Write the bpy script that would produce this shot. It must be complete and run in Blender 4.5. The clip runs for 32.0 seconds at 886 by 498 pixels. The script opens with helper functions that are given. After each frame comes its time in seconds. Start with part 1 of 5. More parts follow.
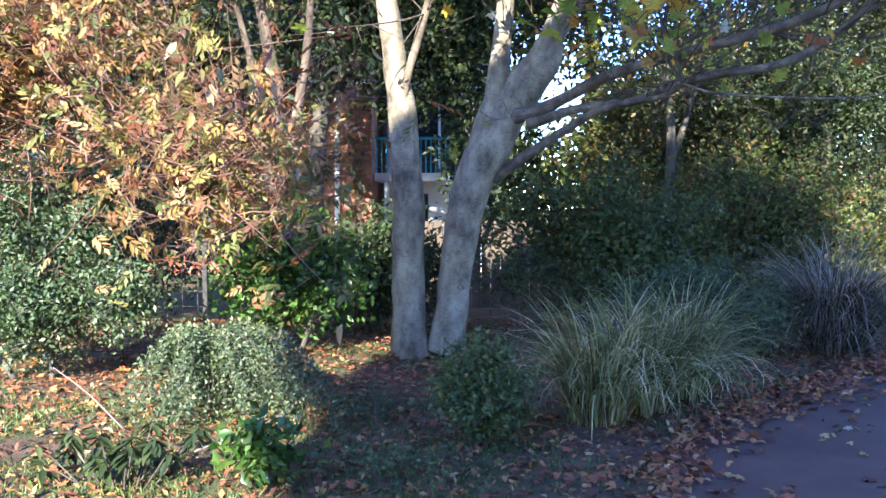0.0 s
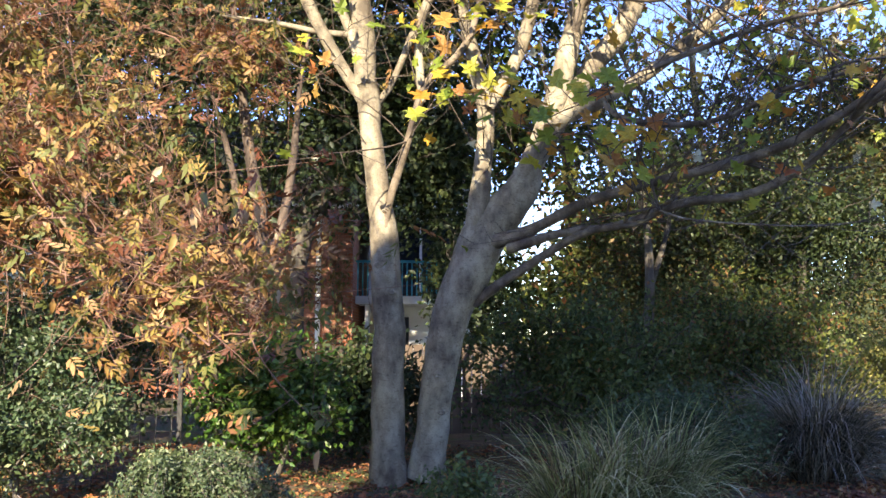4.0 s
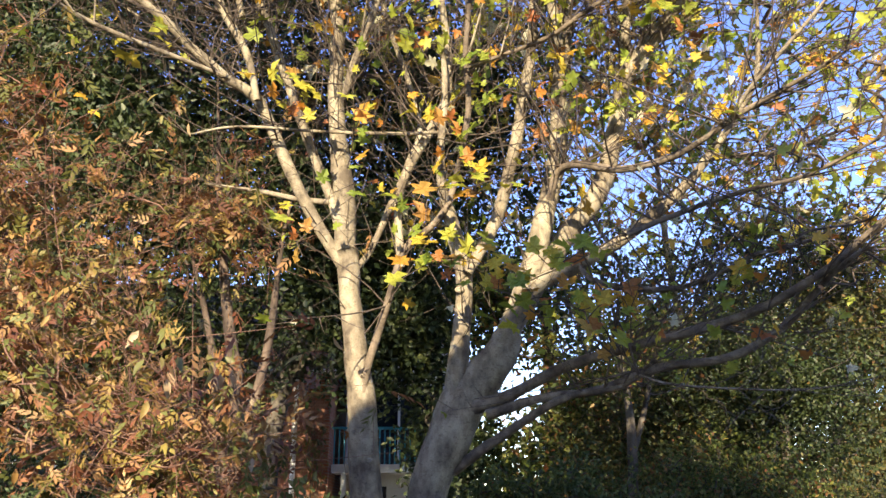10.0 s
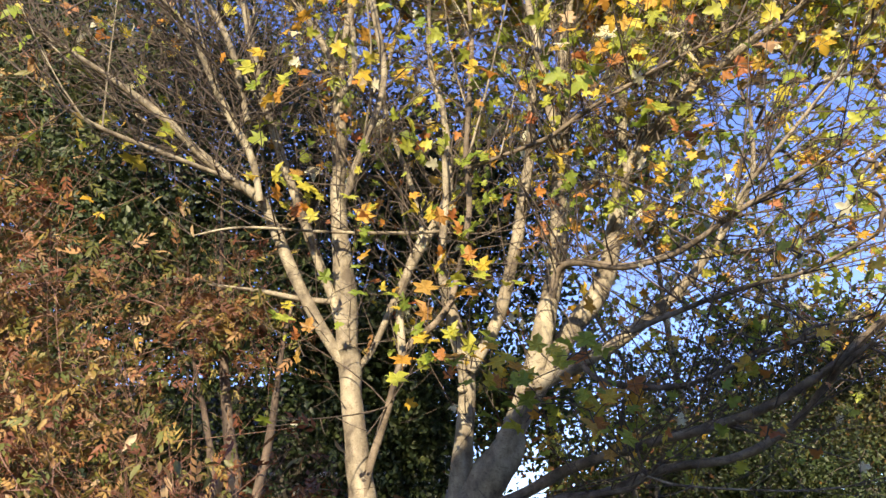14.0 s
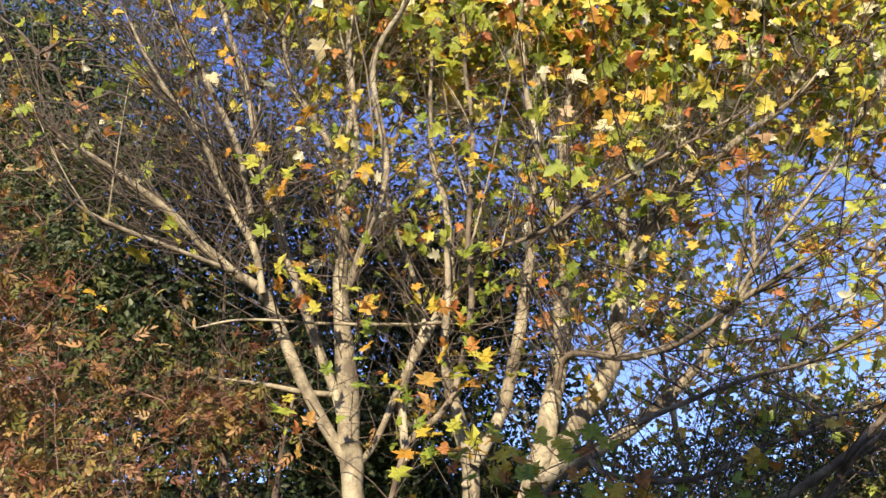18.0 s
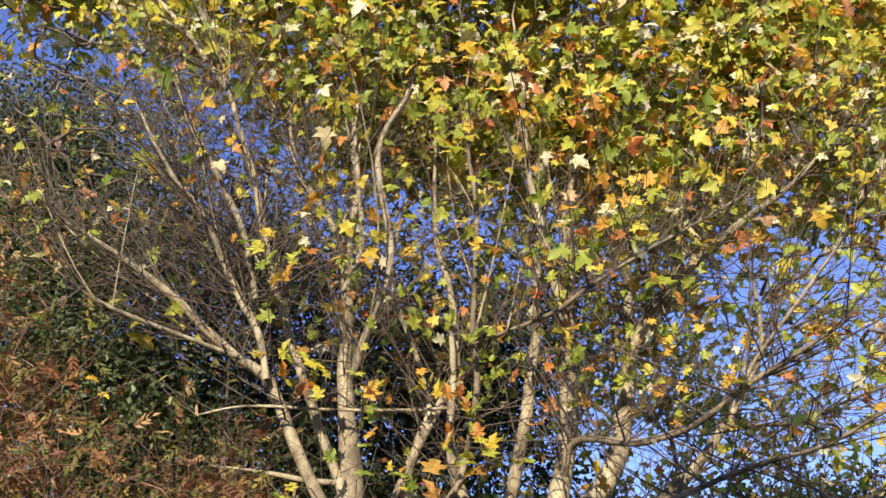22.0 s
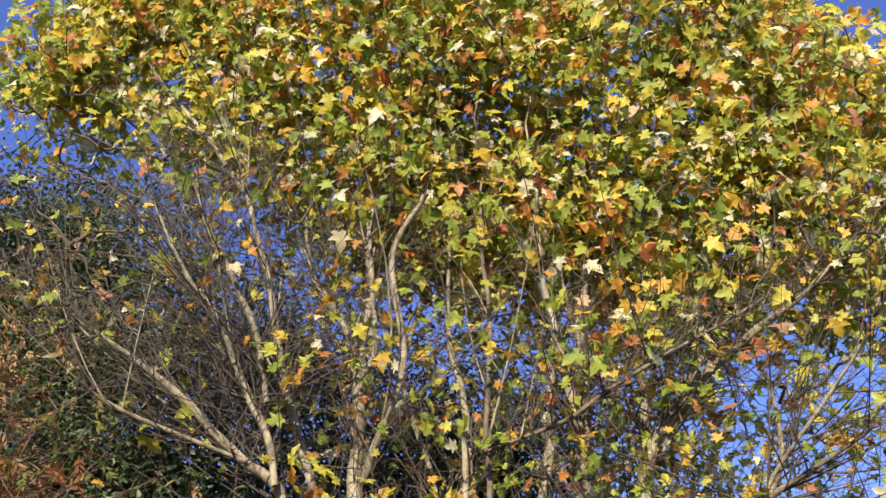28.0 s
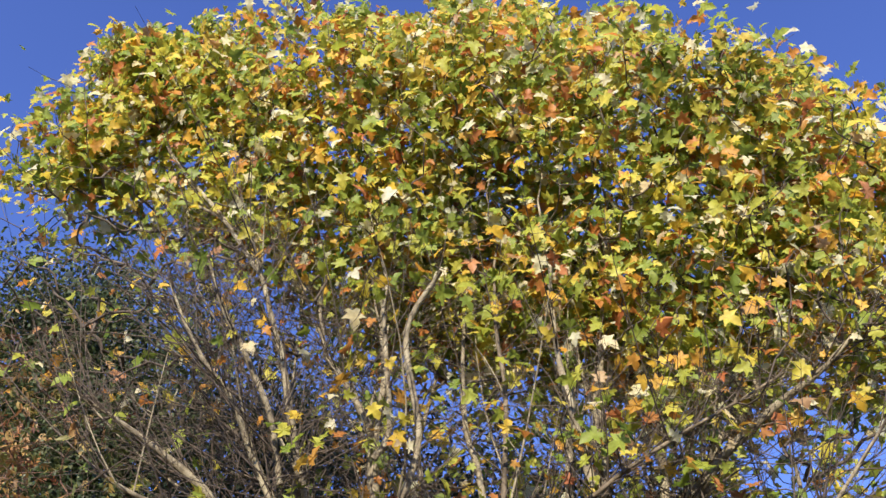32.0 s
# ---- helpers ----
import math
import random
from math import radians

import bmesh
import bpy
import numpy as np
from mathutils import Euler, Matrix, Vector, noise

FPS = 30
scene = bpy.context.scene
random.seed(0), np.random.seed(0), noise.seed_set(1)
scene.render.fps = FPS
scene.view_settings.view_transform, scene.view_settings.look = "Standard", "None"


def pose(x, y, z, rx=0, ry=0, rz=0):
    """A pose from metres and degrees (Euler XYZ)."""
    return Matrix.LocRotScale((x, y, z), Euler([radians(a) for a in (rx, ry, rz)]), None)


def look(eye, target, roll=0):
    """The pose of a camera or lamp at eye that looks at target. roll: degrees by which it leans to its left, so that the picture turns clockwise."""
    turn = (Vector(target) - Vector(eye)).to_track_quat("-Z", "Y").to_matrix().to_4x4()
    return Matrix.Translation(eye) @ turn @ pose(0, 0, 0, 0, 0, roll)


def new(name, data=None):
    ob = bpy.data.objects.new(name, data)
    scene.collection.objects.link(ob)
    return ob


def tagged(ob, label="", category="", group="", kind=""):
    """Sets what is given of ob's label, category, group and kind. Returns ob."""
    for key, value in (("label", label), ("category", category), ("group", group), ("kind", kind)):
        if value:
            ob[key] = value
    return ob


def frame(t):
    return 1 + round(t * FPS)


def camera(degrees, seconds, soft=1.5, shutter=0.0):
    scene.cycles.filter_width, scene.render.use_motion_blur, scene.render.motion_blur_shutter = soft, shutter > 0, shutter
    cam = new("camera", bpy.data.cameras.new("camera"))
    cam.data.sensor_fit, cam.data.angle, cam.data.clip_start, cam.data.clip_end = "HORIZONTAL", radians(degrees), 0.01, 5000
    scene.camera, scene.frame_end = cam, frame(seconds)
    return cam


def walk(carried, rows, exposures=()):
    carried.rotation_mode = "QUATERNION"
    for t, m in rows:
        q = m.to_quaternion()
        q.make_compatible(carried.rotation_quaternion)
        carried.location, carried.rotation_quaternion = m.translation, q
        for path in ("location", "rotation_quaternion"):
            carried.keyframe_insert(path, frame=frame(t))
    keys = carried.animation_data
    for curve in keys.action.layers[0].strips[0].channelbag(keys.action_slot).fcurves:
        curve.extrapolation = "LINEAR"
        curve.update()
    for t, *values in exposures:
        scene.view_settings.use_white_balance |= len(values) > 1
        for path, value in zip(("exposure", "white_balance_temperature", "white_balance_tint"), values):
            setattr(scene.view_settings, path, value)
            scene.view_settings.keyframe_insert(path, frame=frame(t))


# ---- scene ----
# ---------------- camera ----------------
cam = camera(53.33, 32.0)
walk(cam, [
    (0, pose(0, 0, 1.6, 87.50, -0.00, -0.00)),
    (0.5, pose(0, 0, 1.6, 88.52, -0.06, -0.18)),
    (1, pose(0, 0, 1.6, 89.49, -0.12, -0.41)),
    (1.5, pose(0, 0, 1.6, 90.43, -0.06, -0.58)),
    (2, pose(0, 0, 1.6, 91.54, -0.02, -0.76)),
    (2.5, pose(0, 0, 1.6, 92.61, 0.02, -0.90)),
    (3, pose(0, 0, 1.6, 93.50, -0.09, -0.94)),
    (3.5, pose(0, 0, 1.6, 94.47, -0.31, -1.12)),
    (5.5, pose(0, 0, 1.6, 98.34, 0.21, -1.88)),
    (6, pose(0, 0, 1.6, 99.10, 0.28, -2.24)),
    (6.5, pose(0, 0, 1.6, 99.98, 0.31, -2.39)),
    (7, pose(0, 0, 1.6, 101.04, 0.46, -2.49)),
    (7.5, pose(0, 0, 1.6, 102.00, 0.35, -2.64)),
    (8, pose(0, 0, 1.6, 102.79, 0.21, -2.59)),
    (8.5, pose(0, 0, 1.6, 103.70, 0.05, -2.63)),
    (9, pose(0, 0, 1.6, 104.56, 0.05, -2.64)),
    (9.5, pose(0, 0, 1.6, 105.33, 0.00, -2.62)),
    (10, pose(0, 0, 1.6, 106.15, 0.01, -2.59)),
    (10.5, pose(0, 0, 1.6, 106.95, 0.25, -2.57)),
    (11, pose(0, 0, 1.6, 107.88, 0.52, -2.50)),
    (11.5, pose(0, 0, 1.6, 108.71, 0.60, -2.69)),
    (12, pose(0, 0, 1.6, 109.46, 0.60, -3.00)),
    (12.5, pose(0, 0, 1.6, 110.24, 0.49, -3.05)),
    (13, pose(0, 0, 1.6, 110.98, 0.26, -2.91)),
    (13.5, pose(0, 0, 1.6, 111.78, 0.26, -2.61)),
    (14, pose(0, 0, 1.6, 112.55, 0.39, -2.33)),
    (14.5, pose(0, 0, 1.6, 113.28, 0.55, -2.33)),
    (16.5, pose(0, 0, 1.6, 116.02, 0.81, -2.46)),
    (17, pose(0, 0, 1.6, 117.02, 0.55, -2.44)),
    (17.5, pose(0, 0, 1.6, 117.84, 0.53, -2.29)),
    (18, pose(0, 0, 1.6, 118.46, 0.64, -2.04)),
    (18.5, pose(0, 0, 1.6, 119.02, 0.63, -1.88)),
    (19, pose(0, 0, 1.6, 119.65, 0.57, -1.82)),
    (19.5, pose(0, 0, 1.6, 120.32, 0.60, -1.80)),
    (20, pose(0, 0, 1.6, 120.99, 0.58, -1.84)),
    (20.5, pose(0, 0, 1.6, 121.82, 0.75, -1.71)),
    (21, pose(0, 0, 1.6, 122.60, 0.84, -1.61)),
    (21.5, pose(0, 0, 1.6, 123.28, 0.84, -1.60)),
    (22, pose(0, 0, 1.6, 123.92, 0.74, -1.63)),
    (22.5, pose(0, 0, 1.6, 124.52, 0.65, -1.59)),
    (23, pose(0, 0, 1.6, 125.04, 0.38, -1.42)),
    (23.5, pose(0, 0, 1.6, 125.57, 0.13, -1.22)),
    (24, pose(0, 0, 1.6, 126.09, -0.03, -1.26)),
    (24.5, pose(0, 0, 1.6, 126.64, -0.24, -1.37)),
    (25, pose(0, 0, 1.6, 127.17, -0.29, -1.42)),
    (25.5, pose(0, 0, 1.6, 127.70, -0.38, -1.44)),
    (27.5, pose(0, 0, 1.6, 130.03, -0.27, -1.33)),
    (28, pose(0, 0, 1.6, 130.66, -0.16, -1.22)),
    (28.5, pose(0, 0, 1.6, 131.19, -0.24, -1.13)),
    (29, pose(0, 0, 1.6, 131.60, -0.16, -0.68)),
    (29.5, pose(0, 0, 1.6, 132.21, -0.33, -0.34)),
    (30, pose(0, 0, 1.6, 132.88, -0.65, -0.47)),
    (30.5, pose(0, 0, 1.6, 133.60, -0.51, -0.25)),
    (31, pose(0, 0, 1.6, 134.40, -0.43, -0.26)),
    (31.5, pose(0, 0, 1.6, 135.00, -0.31, -0.21)),
    (32, pose(0, 0, 1.6, 135.65, -0.29, -0.12)),
], exposures=[(0, 2.98, 6150, 11), (2, 2.66, 6500, 11), (3, 2.46, 7050, 12), (6, 2.32, 8300, 14), (9, 2.15, 8400, 14), (12, 1.90, 8300, 14), (17, 1.69, 8050, 13), (24, 1.59, 7900, 14), (32, 1.44, 7150, 13)])

# ---------------- light ----------------
SUN_EL, SUN_AZ = radians(22), radians(192)      # azimuth clockwise from +y
world = bpy.data.worlds.new("sky")
scene.world = world
world.use_nodes = True
wn = world.node_tree
sky = wn.nodes.new("ShaderNodeTexSky")
sky.sky_type, sky.sun_disc = "NISHITA", False
sky.sun_elevation, sky.sun_rotation = SUN_EL, SUN_AZ
sky.air_density, sky.dust_density, sky.ozone_density = 0.85, 0.0, 3.5
deep = wn.nodes.new("ShaderNodeHueSaturation")
deep.inputs["Saturation"].default_value, deep.inputs["Hue"].default_value, deep.inputs["Value"].default_value = 1.15, 0.522, 0.87
wn.links.new(sky.outputs[0], deep.inputs["Color"])
wn.links.new(deep.outputs[0], wn.nodes["Background"].inputs[0])
wn.nodes["Background"].inputs[1].default_value = 0.15
sun = new("sun", bpy.data.lights.new("sun", "SUN"))
sun.data.energy, sun.data.angle, sun.data.color = 3.5, radians(0.55), (1.0, 0.935, 0.80)
to_sun = Vector((math.sin(SUN_AZ) * math.cos(SUN_EL), math.cos(SUN_AZ) * math.cos(SUN_EL), math.sin(SUN_EL)))
sun.matrix_world = look(to_sun * 40, (0, 0, 0))


# ---------------- materials ----------------
def material(name):
    m = bpy.data.materials.new(name)
    m.use_nodes = True
    t = m.node_tree
    return m, t, t.nodes["Principled BSDF"]


def ramp(t, fac, stops):
    r = t.nodes.new("ShaderNodeValToRGB")
    e = r.color_ramp.elements
    while len(e) < len(stops):
        e.new(0.5)
    for k, (pos, col) in enumerate(stops):
        e[k].position, e[k].color = pos, (*col, 1)
    t.links.new(fac, r.inputs[0])
    return r.outputs[0]


def noise_tex(t, scale, detail=4, stretch=(1, 1, 1), rough=0.6):
    co = t.nodes.new("ShaderNodeTexCoord")
    mp = t.nodes.new("ShaderNodeMapping")
    mp.inputs["Scale"].default_value = stretch
    n = t.nodes.new("ShaderNodeTexNoise")
    n.inputs["Scale"].default_value, n.inputs["Detail"].default_value = scale, detail
    n.inputs["Roughness"].default_value = rough
    t.links.new(co.outputs["Object"], mp.inputs[0])
    t.links.new(mp.outputs[0], n.inputs["Vector"])
    return n.outputs["Fac"]


def mix_colour(t, mode, fac, a, b):
    n = t.nodes.new("ShaderNodeMixRGB")
    n.blend_type = mode
    for sock, v in zip(n.inputs, (fac, a, b)):
        if isinstance(v, (int, float)):
            sock.default_value = v
        elif isinstance(v, tuple):
            sock.default_value = (*v, 1)
        else:
            t.links.new(v, sock)
    return n.outputs[0]


def bump(t, bsdf, height, strength=0.4, distance=0.01):
    b = t.nodes.new("ShaderNodeBump")
    b.inputs["Strength"].default_value, b.inputs["Distance"].default_value = strength, distance
    t.links.new(height, b.inputs["Height"])
    t.links.new(b.outputs[0], bsdf.inputs["Normal"])


def leaf_material(name, stops, through_light=0.35, gloss=0.35, single=False):
    """Leaves: colour by the leaf, blotched, with light passing through the blade."""
    m, t, b = material(name)
    if single:
        pick = t.nodes.new("ShaderNodeObjectInfo").outputs["Random"]
    else:
        pick = t.nodes.new("ShaderNodeNewGeometry").outputs["Random Per Island"]
    col = ramp(t, pick, stops)
    blotch = ramp(t, noise_tex(t, 14, 3), [(0.3, (0.62, 0.56, 0.5)), (0.6, (1, 1, 1)), (0.8, (1.1, 1.05, 0.9))])
    col = mix_colour(t, "MULTIPLY", 0.7, col, blotch)
    drift = ramp(t, noise_tex(t, 0.8, 3), [(0.36, (0.55, 0.62, 0.6)), (0.5, (1, 1, 1)), (0.64, (1.2, 1.05, 0.85))])
    col = mix_colour(t, "MULTIPLY", 0.65, col, drift)
    t.links.new(col, b.inputs["Base Color"])
    b.inputs["Roughness"].default_value = 1 - gloss * 1.4
    b.inputs["Specular IOR Level"].default_value = 0.4
    tr = t.nodes.new("ShaderNodeBsdfTranslucent")
    t.links.new(col, tr.inputs[0])
    mx = t.nodes.new("ShaderNodeMixShader")
    mx.inputs[0].default_value = through_light
    t.links.new(b.outputs[0], mx.inputs[1])
    t.links.new(tr.outputs[0], mx.inputs[2])
    t.links.new(mx.outputs[0], t.nodes["Material Output"].inputs[0])
    return m


def bark_material(name, dark, mid, pale, scale=6, stretch=(1, 1, 0.35), rough=0.85):
    m, t, b = material(name)
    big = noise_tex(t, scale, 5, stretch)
    # Natural mottling, with the contrast raised to stand in for dappled shadow.
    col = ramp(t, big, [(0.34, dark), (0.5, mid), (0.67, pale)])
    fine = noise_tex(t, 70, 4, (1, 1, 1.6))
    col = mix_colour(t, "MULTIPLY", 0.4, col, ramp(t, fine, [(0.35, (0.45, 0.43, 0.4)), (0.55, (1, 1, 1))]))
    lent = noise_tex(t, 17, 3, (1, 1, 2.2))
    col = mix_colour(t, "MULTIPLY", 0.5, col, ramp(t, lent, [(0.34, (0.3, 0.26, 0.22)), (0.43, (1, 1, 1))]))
    t.links.new(col, b.inputs["Base Color"])
    b.inputs["Roughness"].default_value = rough
    bump(t, b, fine, 0.5, 0.012)
    return m


def plain_material(name, colours, scale=8, rough=0.8, metal=0.0, bumps=0.2, stretch=(1, 1, 1), depth=0.01):
    m, t, b = material(name)
    n = noise_tex(t, scale, 6, stretch)
    k = len(colours)
    col = ramp(t, n, [(0.3 + 0.4 * i / max(1, k - 1), c) for i, c in enumerate(colours)])
    t.links.new(col, b.inputs["Base Color"])
    b.inputs["Roughness"].default_value, b.inputs["Metallic"].default_value = rough, metal
    if bumps:
        bump(t, b, noise_tex(t, scale * 6, 4, stretch), bumps, depth)
    return m


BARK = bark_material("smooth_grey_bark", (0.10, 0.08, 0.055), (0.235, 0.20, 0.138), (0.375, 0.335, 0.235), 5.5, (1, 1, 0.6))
# Side limbs: browner bark than BARK, with some of their shade in the colour.
BARK_LIMB = bark_material("shaded_brown_bark", (0.06, 0.045, 0.03), (0.14, 0.11, 0.075), (0.26, 0.21, 0.15), 5.5, (1, 1, 0.6))
BARK_BROWN = bark_material("brown_bark", (0.04, 0.029, 0.022), (0.09, 0.065, 0.048), (0.18, 0.135, 0.10), 9)
BARK_DARK = bark_material("dark_bark", (0.04, 0.035, 0.03), (0.08, 0.07, 0.055), (0.14, 0.12, 0.09), 8)
TWIG = plain_material("twig_bark", [(0.034, 0.025, 0.02), (0.125, 0.096, 0.072)], 12, 0.8, bumps=0)
TWIG_RED = plain_material("reddish_twig_bark", [(0.09, 0.045, 0.035), (0.25, 0.14, 0.10)], 10, 0.75, bumps=0)
PALE_STICK = plain_material("dead_stick", [(0.14, 0.105, 0.08), (0.30, 0.25, 0.20)], 12, 0.9)

# Cream end stops: pale leaf backs, and sun glare put into the colour.
AUTUMN = [(0.0, (0.18, 0.27, 0.045)), (0.27, (0.34, 0.42, 0.07)), (0.46, (0.52, 0.53, 0.09)), (0.59, (0.68, 0.58, 0.09)),
          (0.69, (0.70, 0.46, 0.07)), (0.78, (0.60, 0.29, 0.055)), (0.86, (0.48, 0.15, 0.06)), (0.89, (0.68, 0.65, 0.40)), (1.0, (0.74, 0.73, 0.56))]
LEAF_MAIN = leaf_material("autumn_leaf", AUTUMN, 0.52, 0.35)
LEAF_ONE = leaf_material("autumn_leaf_near", AUTUMN[:7] + [(1.0, (0.58, 0.40, 0.10))], 0.5, 0.35, single=True)
LEAF_RED = leaf_material("russet_leaf", [(0.0, (0.06, 0.085, 0.025)), (0.26, (0.16, 0.17, 0.045)), (0.40, (0.33, 0.24, 0.07)), (0.52, (0.38, 0.23, 0.10)),
                                         (0.66, (0.29, 0.14, 0.06)), (0.80, (0.20, 0.075, 0.042)), (0.94, (0.13, 0.055, 0.035)), (1.0, (0.50, 0.35, 0.17))], 0.3, 0.3)
LEAF_PALE = leaf_material("pale_russet_leaf", [(0.0, (0.10, 0.13, 0.04)), (0.3, (0.22, 0.21, 0.075)), (0.55, (0.37, 0.26, 0.10)), (0.8, (0.33, 0.16, 0.065)), (1.0, (0.48, 0.38, 0.24))], 0.35, 0.35)
LEAF_EVERGREEN = leaf_material("evergreen_leaf", [(0.0, (0.022, 0.04, 0.015)), (0.6, (0.042, 0.07, 0.024)), (1.0, (0.085, 0.11, 0.04))], 0.25, 0.35)
LEAF_HEDGE = leaf_material("hedge_leaf", [(0.0, (0.05, 0.08, 0.022)), (0.5, (0.115, 0.16, 0.042)), (0.78, (0.24, 0.27, 0.075)), (0.88, (0.25, 0.16, 0.06)), (1.0, (0.22, 0.085, 0.045))], 0.42, 0.4)
LEAF_OLIVE = leaf_material("olive_leaf", [(0.0, (0.036, 0.054, 0.02)), (0.55, (0.08, 0.098, 0.034)), (0.82, (0.14, 0.135, 0.045)), (1.0, (0.19, 0.10, 0.04))], 0.4, 0.3)
LEAF_BRIGHT = leaf_material("bright_green_leaf", [(0.0, (0.025, 0.07, 0.013)), (0.6, (0.065, 0.15, 0.027)), (1.0, (0.15, 0.24, 0.05))], 0.3, 0.45)
LEAF_GREY = leaf_material("grey_green_leaf", [(0.0, (0.035, 0.062, 0.026)), (0.5, (0.075, 0.115, 0.05)), (0.85, (0.14, 0.18, 0.09)), (1.0, (0.27, 0.30, 0.18))], 0.2, 0.35)
LEAF_IVY = leaf_material("ivy_leaf", [(0.0, (0.022, 0.045, 0.02)), (0.5, (0.052, 0.09, 0.038)), (0.85, (0.10, 0.15, 0.07)), (1.0, (0.20, 0.24, 0.13))], 0.2, 0.4)
LEAF_BUSH = leaf_material("mid_green_leaf", [(0.0, (0.035, 0.065, 0.02)), (0.6, (0.08, 0.13, 0.035)), (0.95, (0.15, 0.19, 0.06)), (1.0, (0.30, 0.16, 0.06))], 0.25, 0.3)
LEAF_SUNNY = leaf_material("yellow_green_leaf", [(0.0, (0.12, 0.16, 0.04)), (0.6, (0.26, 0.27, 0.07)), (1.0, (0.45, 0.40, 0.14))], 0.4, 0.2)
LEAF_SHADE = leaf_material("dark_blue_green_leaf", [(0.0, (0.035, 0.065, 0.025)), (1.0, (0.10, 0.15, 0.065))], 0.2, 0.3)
LITTER = leaf_material("fallen_leaf", [(0.0, (0.09, 0.04, 0.026)), (0.3, (0.20, 0.08, 0.045)), (0.6, (0.34, 0.12, 0.05)),
                                       (0.75, (0.42, 0.19, 0.08)), (0.92, (0.44, 0.27, 0.10)), (1.0, (0.46, 0.36, 0.20))], 0.1, 0.2)
LITTER_ONE = leaf_material("fallen_leaf_near", [(0.0, (0.16, 0.08, 0.04)), (0.35, (0.34, 0.15, 0.06)), (0.5, (0.45, 0.27, 0.08)),
                                                (0.75, (0.48, 0.40, 0.16)), (0.9, (0.52, 0.45, 0.12)), (1.0, (0.52, 0.47, 0.38))], 0.1, 0.25, single=True)
BLADE = leaf_material("grass_blade", [(0.0, (0.09, 0.12, 0.03)), (0.45, (0.22, 0.26, 0.075)), (0.75, (0.44, 0.44, 0.19)), (1.0, (0.78, 0.70, 0.46))], 0.3, 0.3)
BLADE_PALE = leaf_material("pale_grass_blade", [(0.0, (0.30, 0.32, 0.13)), (0.6, (0.55, 0.52, 0.27)), (1.0, (0.78, 0.72, 0.50))], 0.3, 0.3)
STRAW = leaf_material("dry_grass_stalk", [(0.0, (0.06, 0.04, 0.022)), (0.6, (0.16, 0.11, 0.06)), (1.0, (0.30, 0.23, 0.13))], 0.15, 0.2)
BLADE_GREY = leaf_material("grey_grass_blade", [(0.0, (0.03, 0.034, 0.018)), (0.6, (0.085, 0.08, 0.045)), (1.0, (0.22, 0.19, 0.13))], 0.3, 0.2)
PLUME = leaf_material("feathery_plume", [(0.0, (0.26, 0.23, 0.19)), (1.0, (0.56, 0.50, 0.43))], 0.4, 0.1)
LAWN = leaf_material("low_green_blade", [(0.0, (0.04, 0.08, 0.02)), (0.6, (0.09, 0.14, 0.035)), (1.0, (0.20, 0.22, 0.07))], 0.25, 0.3)


# ---------------- mesh helpers ----------------
def thing(name, label, category, at=(0, 0, 0), group="", kind=""):
    return tagged(_placed(new(name), at), label, category, group, kind)


def _placed(ob, at):
    ob.location = at
    ob.empty_display_size = 0.2
    return ob


def adopt(ob, parent, label="", kind=""):
    if parent is not None:
        ob.parent = parent
        p = Vector((0, 0, 0))
        o = parent
        while o is not None:
            p += o.location
            o = o.parent
        ob.location = -p
    return tagged(ob, label, kind=kind)


def mesh_part(name, verts, faces, mat, parent=None, label="", kind="", smooth=True):
    me = bpy.data.meshes.new(name)
    me.from_pydata(verts, [], faces)
    me.materials.append(mat)
    if smooth:
        me.polygons.foreach_set("use_smooth", [True] * len(me.polygons))
    return adopt(new(name, me), parent, label, kind)


def part(name, bm, mat, parent=None, label="", smooth=False):
    me = bpy.data.meshes.new(name)
    bm.to_mesh(me)
    bm.free()
    me.materials.append(mat)
    if smooth:
        me.polygons.foreach_set("use_smooth", [True] * len(me.polygons))
    return adopt(new(name, me), parent, label)


def box(bm, x0, x1, y0, y1, z0, z1, bev=0.0):
    m = Matrix.LocRotScale(((x0 + x1) / 2, (y0 + y1) / 2, (z0 + z1) / 2), None, (x1 - x0, y1 - y0, z1 - z0))
    r = bmesh.ops.create_cube(bm, size=1, matrix=m)
    if bev:
        es = list({e for v in r["verts"] for e in v.link_edges})
        bmesh.ops.bevel(bm, geom=es, offset=bev, segments=2, affect="EDGES")
    return bm


def smooth_line(pts, step=3):
    """Catmull-Rom through rows of x, y, z, radius."""
    p = np.array(pts, float)
    q = np.vstack([2 * p[0] - p[1], p, 2 * p[-1] - p[-2]])
    out = []
    for i in range(1, len(q) - 2):
        for s in range(step):
            u = s / step
            a, b, c, d = q[i - 1:i + 3]
            out.append(0.5 * (2 * b + (c - a) * u + (2 * a - 5 * b + 4 * c - d) * u * u + (3 * b - a - 3 * c + d) * u ** 3))
    out.append(q[-2])
    out = np.array(out)
    out[:, 3] = np.maximum(out[:, 3], 0.002)
    return out


